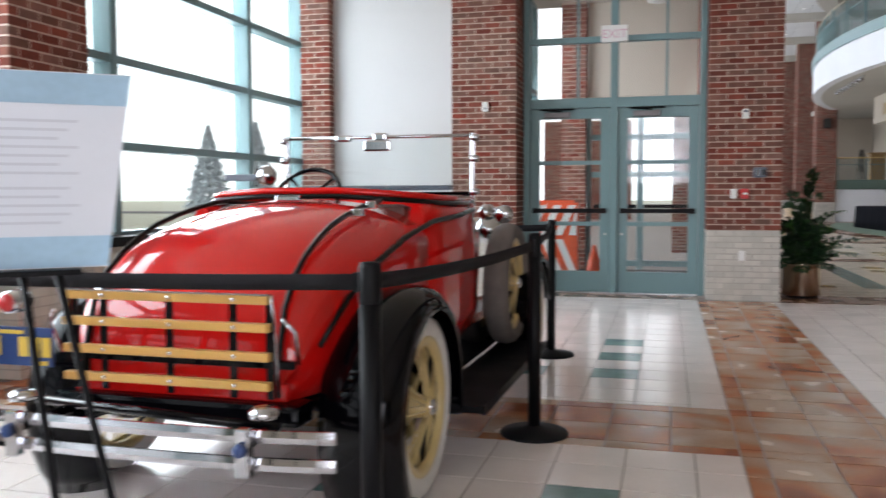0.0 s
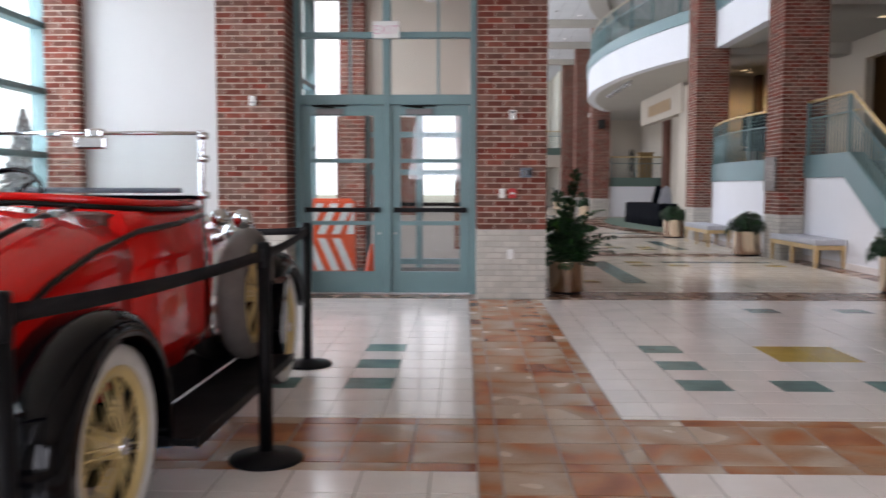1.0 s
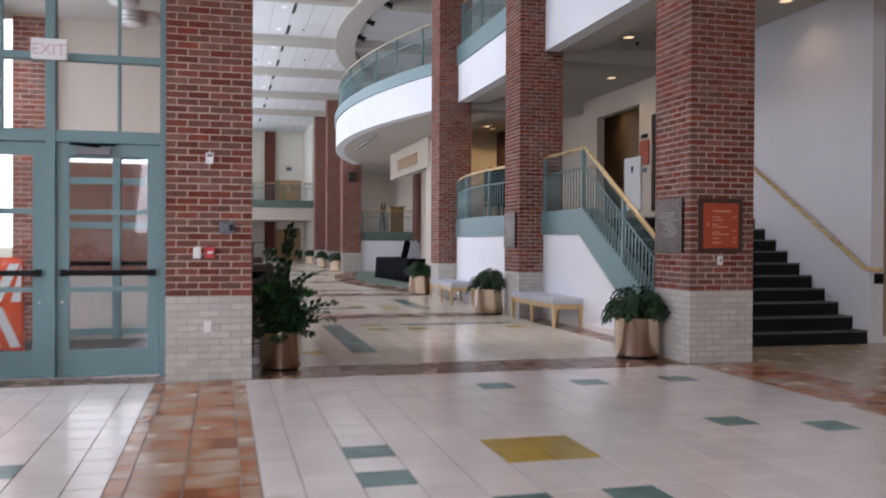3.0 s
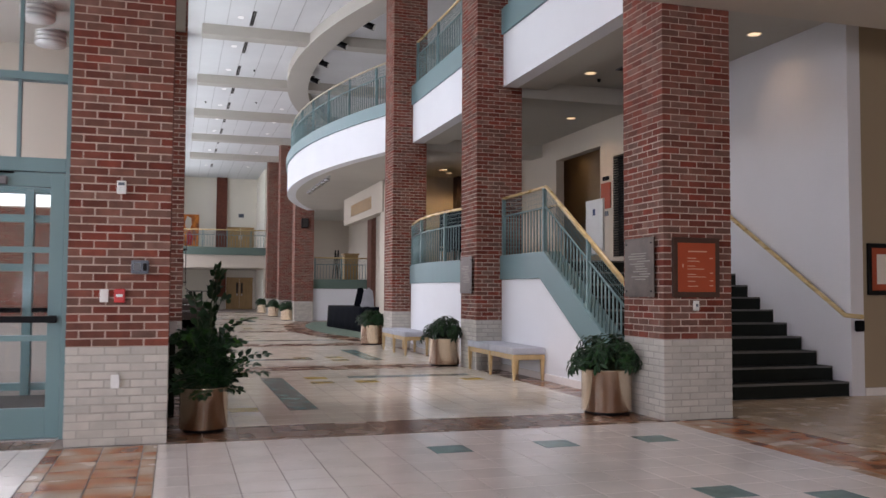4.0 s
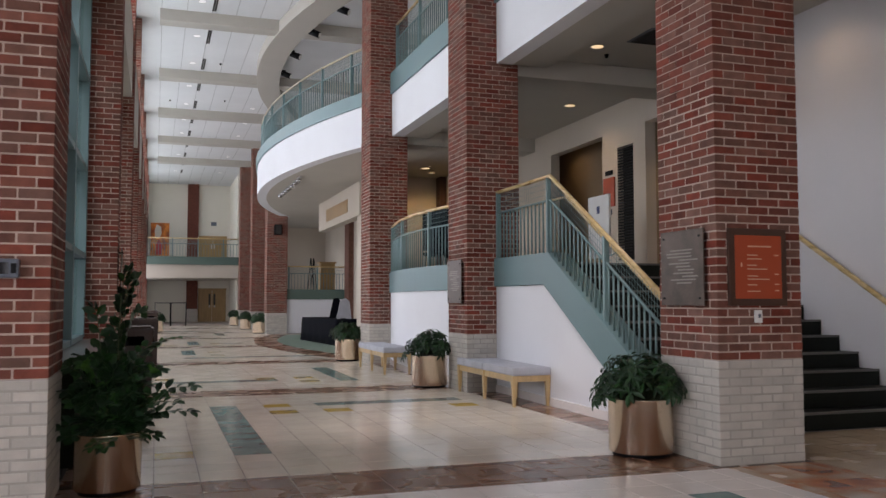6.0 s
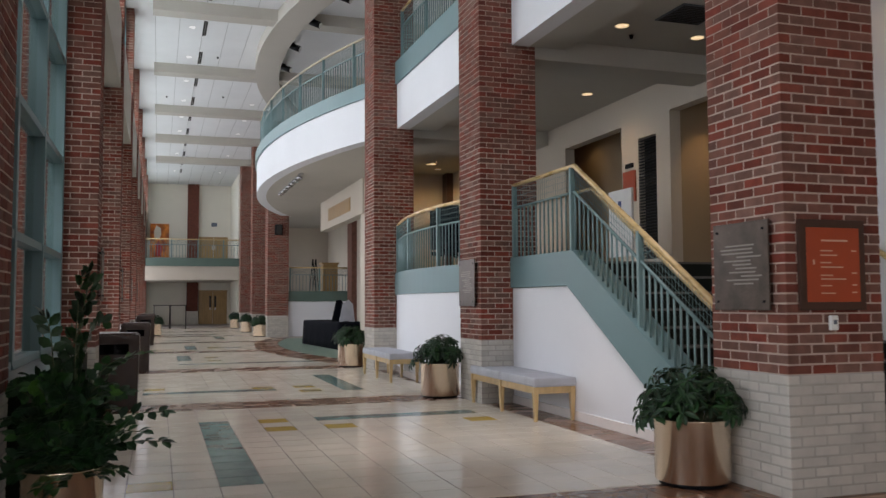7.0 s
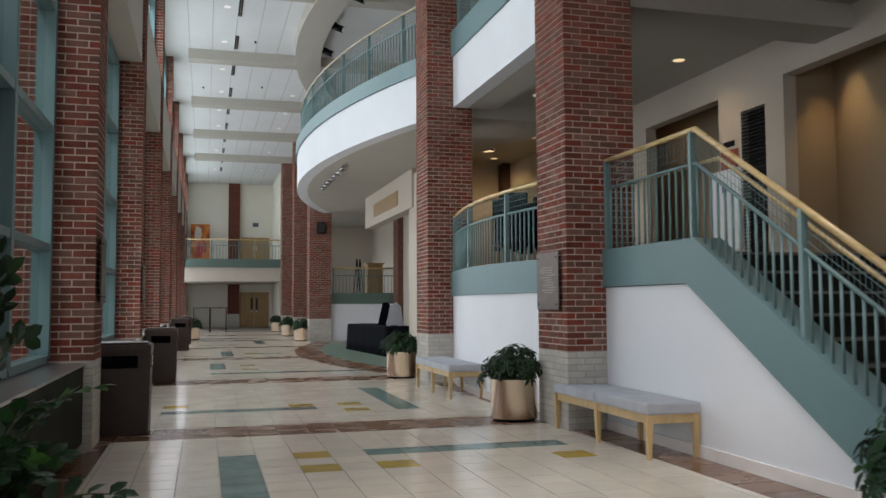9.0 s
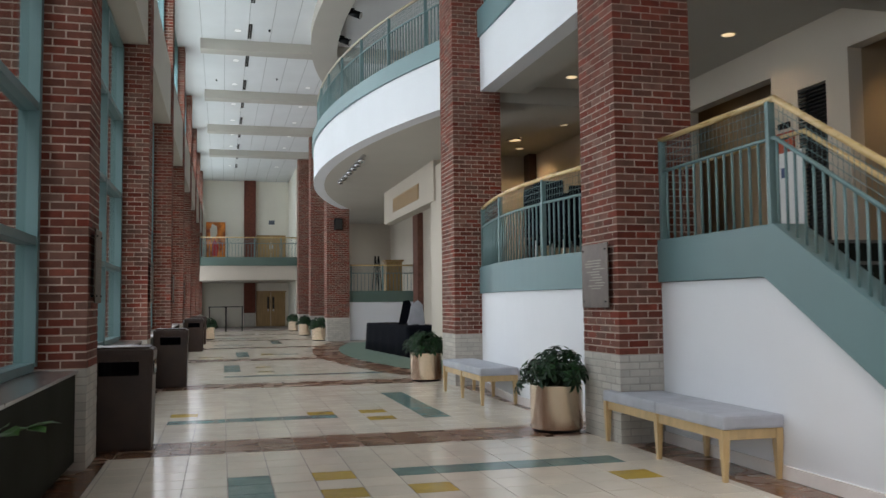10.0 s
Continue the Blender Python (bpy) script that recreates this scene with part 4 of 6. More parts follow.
part("cockpit_roll", tubem(pts, 0.017, 10), "car_red", car, "red padded cockpit edge")
part("cockpit_piping", tubem([(x * 1.03, y - (0.02 if abs(x) < 0.5 else 0), z - 0.026) for x, y, z in pts], 0.013, 6), "car_dark", car, "black piping below the cockpit edge")
part("cockpit_trim", tubem([(x * 0.975, y + (0.012 if abs(x) < 0.5 else 0), z + 0.010) for x, y, z in pts], 0.008, 6), "leather", car, "dark leather edge inside the cockpit")
part("seat_back", boxm(-0.5, 0.5, 0.52, 0.66, 0.6, 1.2, 0.05), "leather", car, "brown leather seat back")
part("cockpit_floor", boxm(-0.55, 0.55, 0.5, 1.52, 0.46, 0.5), "black_m", car)
part("dashboard", boxm(-0.52, 0.52, 1.44, 1.5, 0.98, 1.22, 0.02), "car_red", car, "red dashboard")


def deck_z(y):
    for (y0, _, h0, _), (y1, _, h1, _) in zip(tail, tail[1:]):
        if y0 <= y <= y1:
            return h0 + (h1 - h0) * (y - y0) / (y1 - y0)
    return 1.225


ys = [0.46, 0.34, 0.2, 0.05, -0.12, -0.25, -0.36, -0.46, -0.54, -0.59]
for s in (-1, 1):
    part("deck_moulding", tubem([(s * 0.40, y - 0.004, deck_z(y) - 0.006) for y in ys] + [(s * 0.39, -0.61, 0.58)], 0.012, 8), "car_dark", car, "black raised deck moulding")
    part("belt_moulding", tubem([(s * 0.60, 1.45, 1.16), (s * 0.635, 1.0, 1.135), (s * 0.628, 0.55, 1.12), (s * 0.605, 0.2, 1.06), (s * 0.575, -0.08, 0.97), (s * 0.54, -0.3, 0.85), (s * 0.5, -0.47, 0.7)], 0.012, 8),
         "car_dark", car, "black belt moulding")
part("deck_handle", boxm(-0.06, 0.06, 0.30, 0.335, 1.215, 1.245, 0.008), "chrome", car, "chrome deck lid handle")
for y in (0.22, 0.05):
    part("step_plate", boxm(0.42, 0.46, y, y + 0.05, deck_z(y) - 0.015, deck_z(y) + 0.02, 0.006), "chrome", car)
part("rear_panel", boxm(-0.44, 0.44, -0.615, -0.59, 0.52, 0.585, 0.01), "car_red", car, "red panel below the deck")
# chassis under the tail
for s in (-1, 1):
    part("chassis_rail", boxm(s * 0.36 - 0.03, s * 0.36 + 0.03, -0.7, 2.9, 0.42, 0.5), "black", car)
part("rear_spring", tubem([(-0.56, -0.2, 0.36), (-0.3, -0.3, 0.47), (0, -0.33, 0.5), (0.3, -0.3, 0.47), (0.56, -0.2, 0.36)], 0.03, 6), "black", car)
part("rear_axle", tubem([(-0.66, 0, 0.38), (0.66, 0, 0.38)], 0.045, 10), "black", car)
part("differential", lathem([(0.0, -0.14), (0.09, -0.12), (0.15, -0.03), (0.15, 0.03), (0.09, 0.12), (0.0, 0.14)], 20, axis="y", at=(0, 0, 0.38)), "black", car)
part("splash_apron", boxm(-0.5, 0.5, -0.66, -0.52, 0.44, 0.52, 0.02), "black", car, "black apron below the tail")
part("cross_tube", tubem([(-0.52, -0.72, 0.5), (0.46, -0.72, 0.46)], 0.018, 8), "black", car)


def bent(pts, h, t):
    """A flat bumper bar through (x, y, z)."""
    b = bmesh.new()
    loft(b, [[(x, y - t / 2, z - h / 2), (x, y - t, z), (x, y - t / 2, z + h / 2), (x, y + t / 2, z + h / 2), (x, y + t / 2, z - h / 2)] for x, y, z in pts], smooth=False)
    bmesh.ops.recalc_face_normals(b, faces=b.faces)
    return b


for z in (0.48, 0.39):
    part("bumper_bar", bent([(x, -0.90 + 0.05 * (abs(x) / 0.72) ** 3, z) for x in [-0.72 + 1.44 * i / 24 for i in range(25)]], 0.042, 0.012), "chrome", car, "chrome double bumper bar")
for s in (-1, 1):
    c = part("bumper_clamp", boxm(s * 0.44 - 0.025, s * 0.44 + 0.025, -0.945, -0.905, 0.355, 0.515, 0.008), "chrome", car)
    part("clamp_badge", lathem([(0, -0.012), (0.022, -0.01), (0.024, 0), (0.0, 0)], 16, axis="y", at=(s * 0.44, -0.955, 0.45)), "plate", c, "blue oval badge")
    part("bumper_iron", tubem([(s * 0.44, -0.92, 0.45), (s * 0.40, -0.6, 0.46)], 0.018, 6), "black", car)
    part("bumper_guard_pad", lathem([(0, 0), (0.05, 0.0), (0.055, 0.02), (0.035, 0.035), (0, 0.04)], 16, at=(s * 0.47, -0.84, 0.53)), "chrome", car, "round chrome step pad")
# luggage rack of wood slats on dark straps
rack = part("luggage_rack", tubem([(-0.385, -0.66, 0.55), (-0.385, -0.70, 0.90), (0.43, -0.70, 0.90), (0.43, -0.66, 0.55)], 0.010, 6), "chrome", car, "folded luggage rack with varnished slats")
for x in (-0.36, -0.24, 0.03, 0.28, 0.42):
    part("rack_strap", boxm(x - 0.014, x + 0.014, -0.702, -0.694, 0.55, 0.90, 0.002), "black", rack)
for z in (0.895, 0.80, 0.70, 0.60):
    part("rack_slat", boxm(-0.39, 0.43, -0.735, -0.703, z - 0.0155, z + 0.0155, 0.006), "slat", rack, "varnished yellow wood slat")
for x in (-0.22, 0.05, 0.30):
    for z in (0.895, 0.80, 0.70, 0.60):
        part("slat_bolt", lathem([(0, -0.004), (0.006, -0.003), (0.008, 0)], 10, axis="y", at=(x, -0.735, z)), "chrome", rack)
part("rack_edge", boxm(-0.39, 0.43, -0.734, -0.705, 0.9108, 0.916, 0.001), "chrome", rack, "bright metal edge on the top slat")
part("tail_gap", boxm(-0.46, 0.46, -0.607, -0.58, 0.635, 0.665, 0.004), "black", car, "dark gap below the deck lid")
for s in (-1, 1):
    part("rack_bracket", tubem([(s * 0.46, -0.69, 0.83), (s * 0.5, -0.67, 0.78), (s * 0.49, -0.62, 0.66)], 0.007, 8), "chrome", rack)
# number plate and lamp on the left
part("tail_lamp", lathem([(0, -0.05), (0.04, -0.045), (0.045, 0.0), (0.035, 0.05), (0, 0.06)], 20, axis="y", at=(-0.60, -0.72, 0.86)), "chrome", car, "chrome tail lamp")
part("tail_lens", lathem([(0, -0.056), (0.03, -0.054), (0.034, -0.046)], 20, axis="y", at=(-0.60, -0.72, 0.86)), "plastic_r", car)
pl = part("number_plate", boxm(-0.72, -0.38, -0.80, -0.79, 0.64, 0.78, 0.003), "plate", car, "blue plate with yellow marks")
for x0, x1 in ((-0.70, -0.655), (-0.645, -0.60), (-0.52, -0.48), (-0.47, -0.43), (-0.42, -0.385)):
    part("plate_bar", boxm(x0, x1, -0.804, -0.80, 0.675, 0.745), "ink_y", pl)
part("plate_bar", boxm(-0.62, -0.50, -0.804, -0.80, 0.755, 0.768), "ink_y", pl)
part("plate_tab", boxm(-0.45, -0.40, -0.804, -0.80, 0.645, 0.66), "ink_y", pl)


def fender(cx, cy, a0, a1, r, wid, rear=True):
    b = bmesh.new()
    rings = []
    s = 1 if cx > 0 else -1
    n = 22
    for i in range(n + 1):
        a = radians(a0 + (a1 - a0) * i / n)
        k = i / n
        rr = r + (0.10 * max(0.0, k - 0.6) if rear else 0.0)
        ring = []
        for u, d in ((-0.78, -0.012), (-0.45, 0.012), (-0.1, 0.03), (0.15, 0.03), (0.36, 0.008), (0.47, -0.03), (0.5, -0.075), (0.485, -0.078), (0.44, -0.035), (0.3, -0.012), (0.0, 0.005), (-0.45, -0.008), (-0.78, -0.028)):
            ring.append((cx + s * u * wid, cy + (rr + d) * math.cos(a), 0.38 + (rr + d) * math.sin(a)))
        rings.append(ring)
    loft(b, rings)
    bmesh.ops.recalc_face_normals(b, faces=b.faces)
    return b


for s in (-1, 1):
    part("rear_fender", fender(s * 0.685, 0.0, -18, 222, 0.47, 0.25), "black", car, "glossy black rear fender")
    part("front_fender", fender(s * 0.685, 2.63, 10, 185, 0.47, 0.26, False), "black", car, "glossy black front fender")
    part("running_board", boxm(s * 0.60, s * 0.90, 0.42, 2.2, 0.25, 0.285, 0.008), "black_m", car, "black running board")
    part("running_board_edge", boxm(s * 0.895, s * 0.91, 0.42, 2.2, 0.245, 0.29), "black_m", car)
    part("side_apron", boxm(s * 0.52, s * 0.60, 0.3, 2.3, 0.29, 0.5), "black", car)
    part("fender_fill", prismm([(2.15, 0.29), (2.2, 0.29), (2.32, 0.75), (2.18, 0.72), (2.05, 0.45)], "x", min(s * 0.56, s * 0.86), max(s * 0.56, s * 0.86), 0.01), "black", car)


def wheel(x, y, z, name, label, tread="rubber", half=0.055):
    s = 1 if x > 0 else -1
    b = bmesh.new()
    lathe(b, [(0.272 + 0.054 * (1 - math.cos(t)) * 0.98, half * math.sin(t) * s) for t in [math.pi * (0.06 + 1.88 * i / 14) for i in range(15)]], 40, axis="x", at=(x, y, z))
    bmesh.ops.recalc_face_normals(b, faces=b.faces)
    w = part(name, b, tread, car, label)
    for side in (s, -s):
        if half < 0.06:
            part("whitewall", lathem([(0.288, 0.046 * side), (0.30, 0.0575 * side), (0.335, 0.0585 * side), (0.362, 0.050 * side), (0.362, 0.04 * side)], 40, axis="x", at=(x, y, z)), "whitewall", w, "white tyre wall")
        part("rim", lathem([(0.25, 0.02 * side), (0.252, 0.045 * side), (0.272, 0.052 * side), (0.29, 0.05 * side), (0.29, 0.03 * side)], 40, axis="x", at=(x, y, z)), "cream", w, "cream enamelled rim")
    part("hub", lathem([(0, 0.075 * s), (0.035, 0.073 * s), (0.045, 0.06 * s), (0.05, 0.0), (0.085, -0.03 * s), (0.0, -0.04 * s)], 24, axis="x", at=(x, y, z)), "cream", w)
    part("hub_cap", lathem([(0, 0.092 * s), (0.026, 0.088 * s), (0.034, 0.076 * s), (0.034, 0.07 * s)], 20, axis="x", at=(x, y, z)), "chrome", w, "chrome hub cap")
    b = bmesh.new()
    for i in range(30):
        a, c = math.tau * i / 30, math.tau * (i + (1.2 if i % 2 else -1.2)) / 30
        h = (0.06 if i % 3 else -0.02) * s
        tube(b, [(x + h, y + 0.045 * math.cos(a), z + 0.045 * math.sin(a)), (x + 0.02 * s, y + 0.255 * math.cos(c), z + 0.255 * math.sin(c))], 0.0045, 5)
    part("spokes", b, "cream", w, "cream wire spokes")
    return w


for s in (-1, 1):
    wheel(s * 0.71, 0.0, 0.38, "rear_wheel", "cream wire wheel with whitewall tyre")
    wheel(s * 0.71, 2.63, 0.38, "front_wheel", "cream wire wheel with whitewall tyre")
    wheel(s * 0.70, 1.93, 0.69, "spare_wheel", "spare wheel with a dusty grey tread", "tyre_g", 0.078)
    part("brake_drum", lathem([(0, -0.1 * s), (0.14, -0.1 * s), (0.145, -0.03 * s), (0, -0.03 * s)], 28, axis="x", at=(s * 0.71, 0, 0.38)), "black", car)
    part("spare_mirror", lathem([(0, -0.04), (0.05, -0.035), (0.06, 0.0), (0.04, 0.04), (0, 0.05)], 20, axis="y", at=(s * 0.68, 1.93, 1.12)), "chrome", car, "round chrome mirror on the spare wheel")
    part("cowl_lamp", lathem([(0, -0.06), (0.03, -0.05), (0.048, 0.0), (0.05, 0.05), (0, 0.055)], 20, axis="y", at=(s * 0.64, 1.62, 1.14)), "chrome", car, "chrome cowl lamp")
    part("headlamp", lathem([(0, -0.14), (0.06, -0.12), (0.11, -0.03), (0.125, 0.03), (0.12, 0.06), (0, 0.065)], 24, axis="y", at=(s * 0.36, 2.95, 0.98)), "chrome", car, "chrome bowl headlamp")
    part("shock_link", tubem([(s * 0.5, -0.25, 0.62), (s * 0.55, -0.35, 0.45), (s * 0.5, -0.45, 0.3)], 0.012, 6), "chrome", car)
# windshield
for s in (-1, 1):
    p = part("windshield_post", boxm(s * 0.585 - 0.011, s * 0.585 + 0.011, 1.495, 1.525, 1.14, 1.60, 0.006), "chrome", car, "chrome windshield post")
    for z in (1.26, 1.45, 1.57):
        part("post_knob", lathem([(0, -0.025), (0.018, -0.022), (0.022, 0), (0.018, 0.022), (0, 0.025)], 14, axis="x", at=(s * 0.60, 1.5, z)), "chrome", p)
part("windshield_top", tubem([(-0.585, 1.51, 1.585), (0.585, 1.51, 1.585)], 0.010, 8), "chrome", car)
part("windshield_bottom", boxm(-0.57, 0.57, 1.5, 1.52, 1.235, 1.26, 0.003), "black", car)
pane = part("windshield_glass", boxm(-0.57, 0.57, 1.507, 1.513, 1.26, 1.578), "glass_c", car)
pane.visible_shadow = False
part("mirror", boxm(-0.06, 0.1, 1.44, 1.47, 1.50, 1.565, 0.01), "chrome", car, "chrome interior mirror")
part("wiper_motor", boxm(-0.26, -0.17, 1.49, 1.54, 1.56, 1.60, 0.012), "chrome", car, "chrome wiper motor")
part("wiper_clamp", boxm(-0.02, 0.06, 1.49, 1.54, 1.56, 1.61, 0.012), "chrome", car)
part("wind_wing", boxm(-0.93, -0.62, 1.35, 1.37, 1.33, 1.37, 0.005), "plastic_g", car, "dark spotlight bar")
part("spot_lamp", lathem([(0, -0.06), (0.05, -0.05), (0.065, 0.0), (0.055, 0.03), (0, 0.04)], 20, axis="y", at=(-0.66, 1.38, 1.36)), "chrome", car, "chrome spot lamp")
b = bmesh.new()
lathe(b, [(0.195 + 0.013 * math.cos(t), 0.013 * math.sin(t)) for t in [math.tau * i / 8 for i in range(9)]], 36)
bmesh.ops.transform(b, matrix=pose(-0.28, 1.12, 1.235, 52, 0, 0), verts=b.verts)
sw = part("steering_wheel", b, "black", car, "black steering wheel")
b = bmesh.new()
for i in range(4):
    a = math.tau * (i + 0.5) / 4
    tube(b, [(0, 0, -0.02), (0.19 * math.cos(a), 0.19 * math.sin(a), 0)], 0.009, 6)
tube(b, [(0, 0, 0.0), (0, 0, -0.5)], 0.018, 8)
bmesh.ops.transform(b, matrix=pose(-0.28, 1.12, 1.235, 52, 0, 0), verts=b.verts)
part("steering_spokes", b, "black", sw)
part("folded_top_bow", boxm(-0.5, 0.42, 1.62, 1.68, 1.27, 1.30, 0.01), "plastic_g", car, "dark shelf behind the windshield")

# ---- rope barrier posts ----
POSTS = [(-0.80, 1.83), (-0.59, 3.76), (-0.79, 5.95), (-2.55, 6.35), (-2.75, 1.72)]


def stanchion(x, y):
    t = thing("stanchion", "black retractable belt stanchion on a round base", "stanchion", (x, y, 0), group="belt posts round the car")
    part("base", lathem([(0, 0), (0.175, 0), (0.18, 0.008), (0.17, 0.02), (0.06, 0.035), (0.03, 0.05), (0, 0.05)], 36), "black_m", t)
    part("pole", lathem([(0, 0.03), (0.033, 0.03), (0.033, 0.93), (0, 0.93)], 24), "black_m", t)
    part("head", lathem([(0, 0.92), (0.034, 0.92), (0.035, 0.93), (0.035, 1.03), (0.031, 1.045), (0, 1.048)], 24), "black_m", t, "black belt cassette head")
    return t


for p in POSTS:
    stanchion(*p)


def belt(a, b, sag):
    bm = bmesh.new()
    n = 16
    rings = []
    d = Vector((b[0] - a[0], b[1] - a[1], 0)).normalized()
    nrm = Vector((-d.y, d.x, 0)) * 0.0012
    for i in range(n + 1):
        k = i / n
        k2 = 0.037 / (Vector(b) - Vector(a)).length
        kk = k2 + (1 - 2 * k2) * k
        x, y = a[0] + (b[0] - a[0]) * kk, a[1] + (b[1] - a[1]) * kk
        z = 0.985 - sag * 4 * k * (1 - k)
        rings.append([(x + nrm.x, y + nrm.y, z - 0.025), (x - nrm.x, y - nrm.y, z - 0.025), (x - nrm.x, y - nrm.y, z + 0.025), (x + nrm.x, y + nrm.y, z + 0.025)])
    loft(bm, rings)
    t = thing("barrier_belt", "black woven barrier belt stretched between two posts", "belt", group="barrier belts")
    part("webbing", bm, "strap", t)
    for q, sg_ in ((a, 1), (b, -1)):
        cx, cy = q[0] + d.x * 0.042 * sg_, q[1] + d.y * 0.042 * sg_
        part("end_clip", boxm(cx - 0.008, cx + 0.008, cy - 0.008, cy + 0.008, 0.955, 1.015, 0.002), "black_m", t)


for i, j, sg in ((0, 1, 0.02), (1, 2, 0.015), (2, 3, 0.02), (4, 0, 0.01)):
    belt(POSTS[i], POSTS[j], sg)

# ---- printed board on a stand ----
ez = thing("display_easel", "black wire stand carrying a pale blue printed board", "easel", (-1.28, 0.98, 0), 40)
part("board", prismm([(-0.30, 0), (0.155, 0), (0.215, 0.43), (-0.30, 0.43)], "y", -0.004, 0.004), "paper", ez, "pale printed information board")
ez.children[0].location = (0, 0, 1.09)
bmb = part("board_band", prismm([(-0.30, 0.36), (0.205, 0.36), (0.214, 0.428), (-0.30, 0.428)], "y", -0.0065, -0.0045), "paper_b", ez)
bmb.location = (0, 0, 1.09)
bmb = part("board_band", prismm([(-0.30, 0.002), (0.155, 0.002), (0.165, 0.07), (-0.30, 0.07)], "y", -0.0065, -0.0045), "paper_b", ez)
bmb.location = (0, 0, 1.09)
for i in range(12):
    z = 1.09 + 0.32 - i * 0.019 - (0.014 if i > 6 else 0)
    part("print_line", boxm(-0.28, 0.10 - 0.02 * (i % 3), -0.0062, -0.0045, z, z + 0.006), "ink_g", ez)
part("tray", boxm(-0.3, 0.1, -0.04, 0.02, 1.075, 1.088, 0.003), "black_m", ez)
for x0, x1, y1 in ((-0.02, 0.09, -0.1), (0.05, 0.25, 0.06), (-0.1, -0.25, 0.05)):
    part("leg", tubem([(x0, 0.012, 1.08), (x1, y1, 0.008)], 0.009, 8), "black_m", ez)

# ---- glazed lobby doors ----
DY = 10.2
fr = thing("door_frame", "teal painted steel door frame with a glazed transom", "door frame", kind="structure")
for x0, x1 in ((-1.70, -1.62), (-0.625, -0.535), (0.43, 0.505)):
    part("jamb", boxm(x0, x1, DY - 0.02, DY + 0.13, 0, 4.55, 0.004), "teal", fr)
for z0, z1, w in ((2.30, 2.42, 0.0), (3.10, 3.17, 0.02), (3.92, 3.98, 0.02), (4.48, 4.55, 0.0)):
    for a, b in ((-1.62, -0.625), (-0.535, 0.43)):
        part("rail", boxm(a, b, DY - 0.015 + w, DY + 0.12, z0, z1, 0.004), "teal", fr)
for a, b in ((-1.62, -0.625), (-0.535, 0.43)):
    part("glazing_bar", boxm((a + b) / 2 + 0.08, (a + b) / 2 + 0.11, DY + 0.03, DY + 0.09, 2.42, 4.48), "teal", fr)
    for z0, z1 in ((2.42, 3.10), (3.17, 3.92), (3.98, 4.48)):
        g = part("pane", boxm(a, b, DY + 0.05, DY + 0.056, z0, z1), "glass_c", fr)
        g.visible_shadow = False
part("threshold", boxm(-1.62, 0.43, DY - 0.03, DY + 0.12, 0, 0.012), "steel", fr)


def door_leaf(name, x0, x1, y):
    d = thing(name, "teal glazed double door leaf, closed, with a black push bar", "door", kind="structure")
    m, g0, g1 = 0.115, 0.27, 2.17
    part("stile", boxm(x0, x0 + m, y, y + 0.045, 0.012, 2.295, 0.003), "teal", d)
    part("stile", boxm(x1 - m, x1, y, y + 0.045, 0.012, 2.295, 0.003), "teal", d)
    part("bottom_rail", boxm(x0 + m, x1 - m, y, y + 0.045, 0.012, g0, 0.003), "teal", d)
    part("top_rail", boxm(x0 + m, x1 - m, y, y + 0.045, g1, 2.295, 0.003), "teal", d)
    for z in (0.84, 1.60):
        part("glazing_bar", boxm(x0 + m, x1 - m, y, y + 0.045, z, z + 0.05, 0.003), "teal", d)
    for a, b in ((g0, 0.84), (0.89, 1.60), (1.65, g1)):
        p = part("pane", boxm(x0 + m, x1 - m, y + 0.02, y + 0.026, a, b), "glass_c", d)
        p.visible_shadow = False
    bar = part("push_bar", boxm(x0 + 0.04, x1 - 0.03, y - 0.075, y - 0.035, 1.0, 1.055, 0.01), "black_m", d, "black panic push bar")
    for x in (x0 + 0.06, x1 - 0.07):
        part("bar_bracket", boxm(x - 0.03, x + 0.03, y - 0.04, y, 0.995, 1.06, 0.005), "black_m", bar)
    cl = part("door_closer", boxm(x0 + 0.18, x0 + 0.50, y - 0.06, y, 2.18, 2.25, 0.01), "closer", d, "grey door closer")
    part("closer_arm", tubem([(x0 + 0.4, y - 0.05, 2.26), (x0 + 0.14, y - 0.14, 2.275), (x0 + 0.55, y - 0.03, 2.285)], 0.010, 6), "black_m", cl)
    part("lock", lathem([(0, -0.008), (0.014, -0.008), (0.016, 0)], 14, axis="y", at=(x0 + 0.05 if x0 > -0.6 else x1 - 0.05, y, 0.74)), "steel", d)
    return d


door_leaf("door_1", -1.615, -0.63, DY + 0.02)
door_leaf("door_2", -0.53, 0.425, DY + 0.02)

ex = thing("exit_sign", "white illuminated exit sign with faded red lettering", "exit sign", (-0.58, DY - 0.06, 3.08))
part("housing", boxm(-0.16, 0.16, -0.03, 0.03, 0, 0.2, 0.008), "plastic_w", ex)
cu = bpy.data.curves.new("exit_text", "FONT")
cu.body, cu.size, cu.extrude, cu.align_x = "EXIT", 0.15, 0.001, "CENTER"
tmp = new("exit_text", cu)
bpy.context.view_layer.update()
me = bpy.data.meshes.new_from_object(tmp.evaluated_get(bpy.context.evaluated_depsgraph_get()))
bpy.data.objects.remove(tmp)
me.materials.clear()
me.materials.append(M["ink_r"])
tx = new("lettering", me)
tx.parent = ex
tx.matrix_basis = pose(0, -0.032, 0.045, 90, 0, 0)
part("bracket", boxm(-0.02, 0.02, 0.03, 0.05, 0.02, 0.15), "steel", ex)

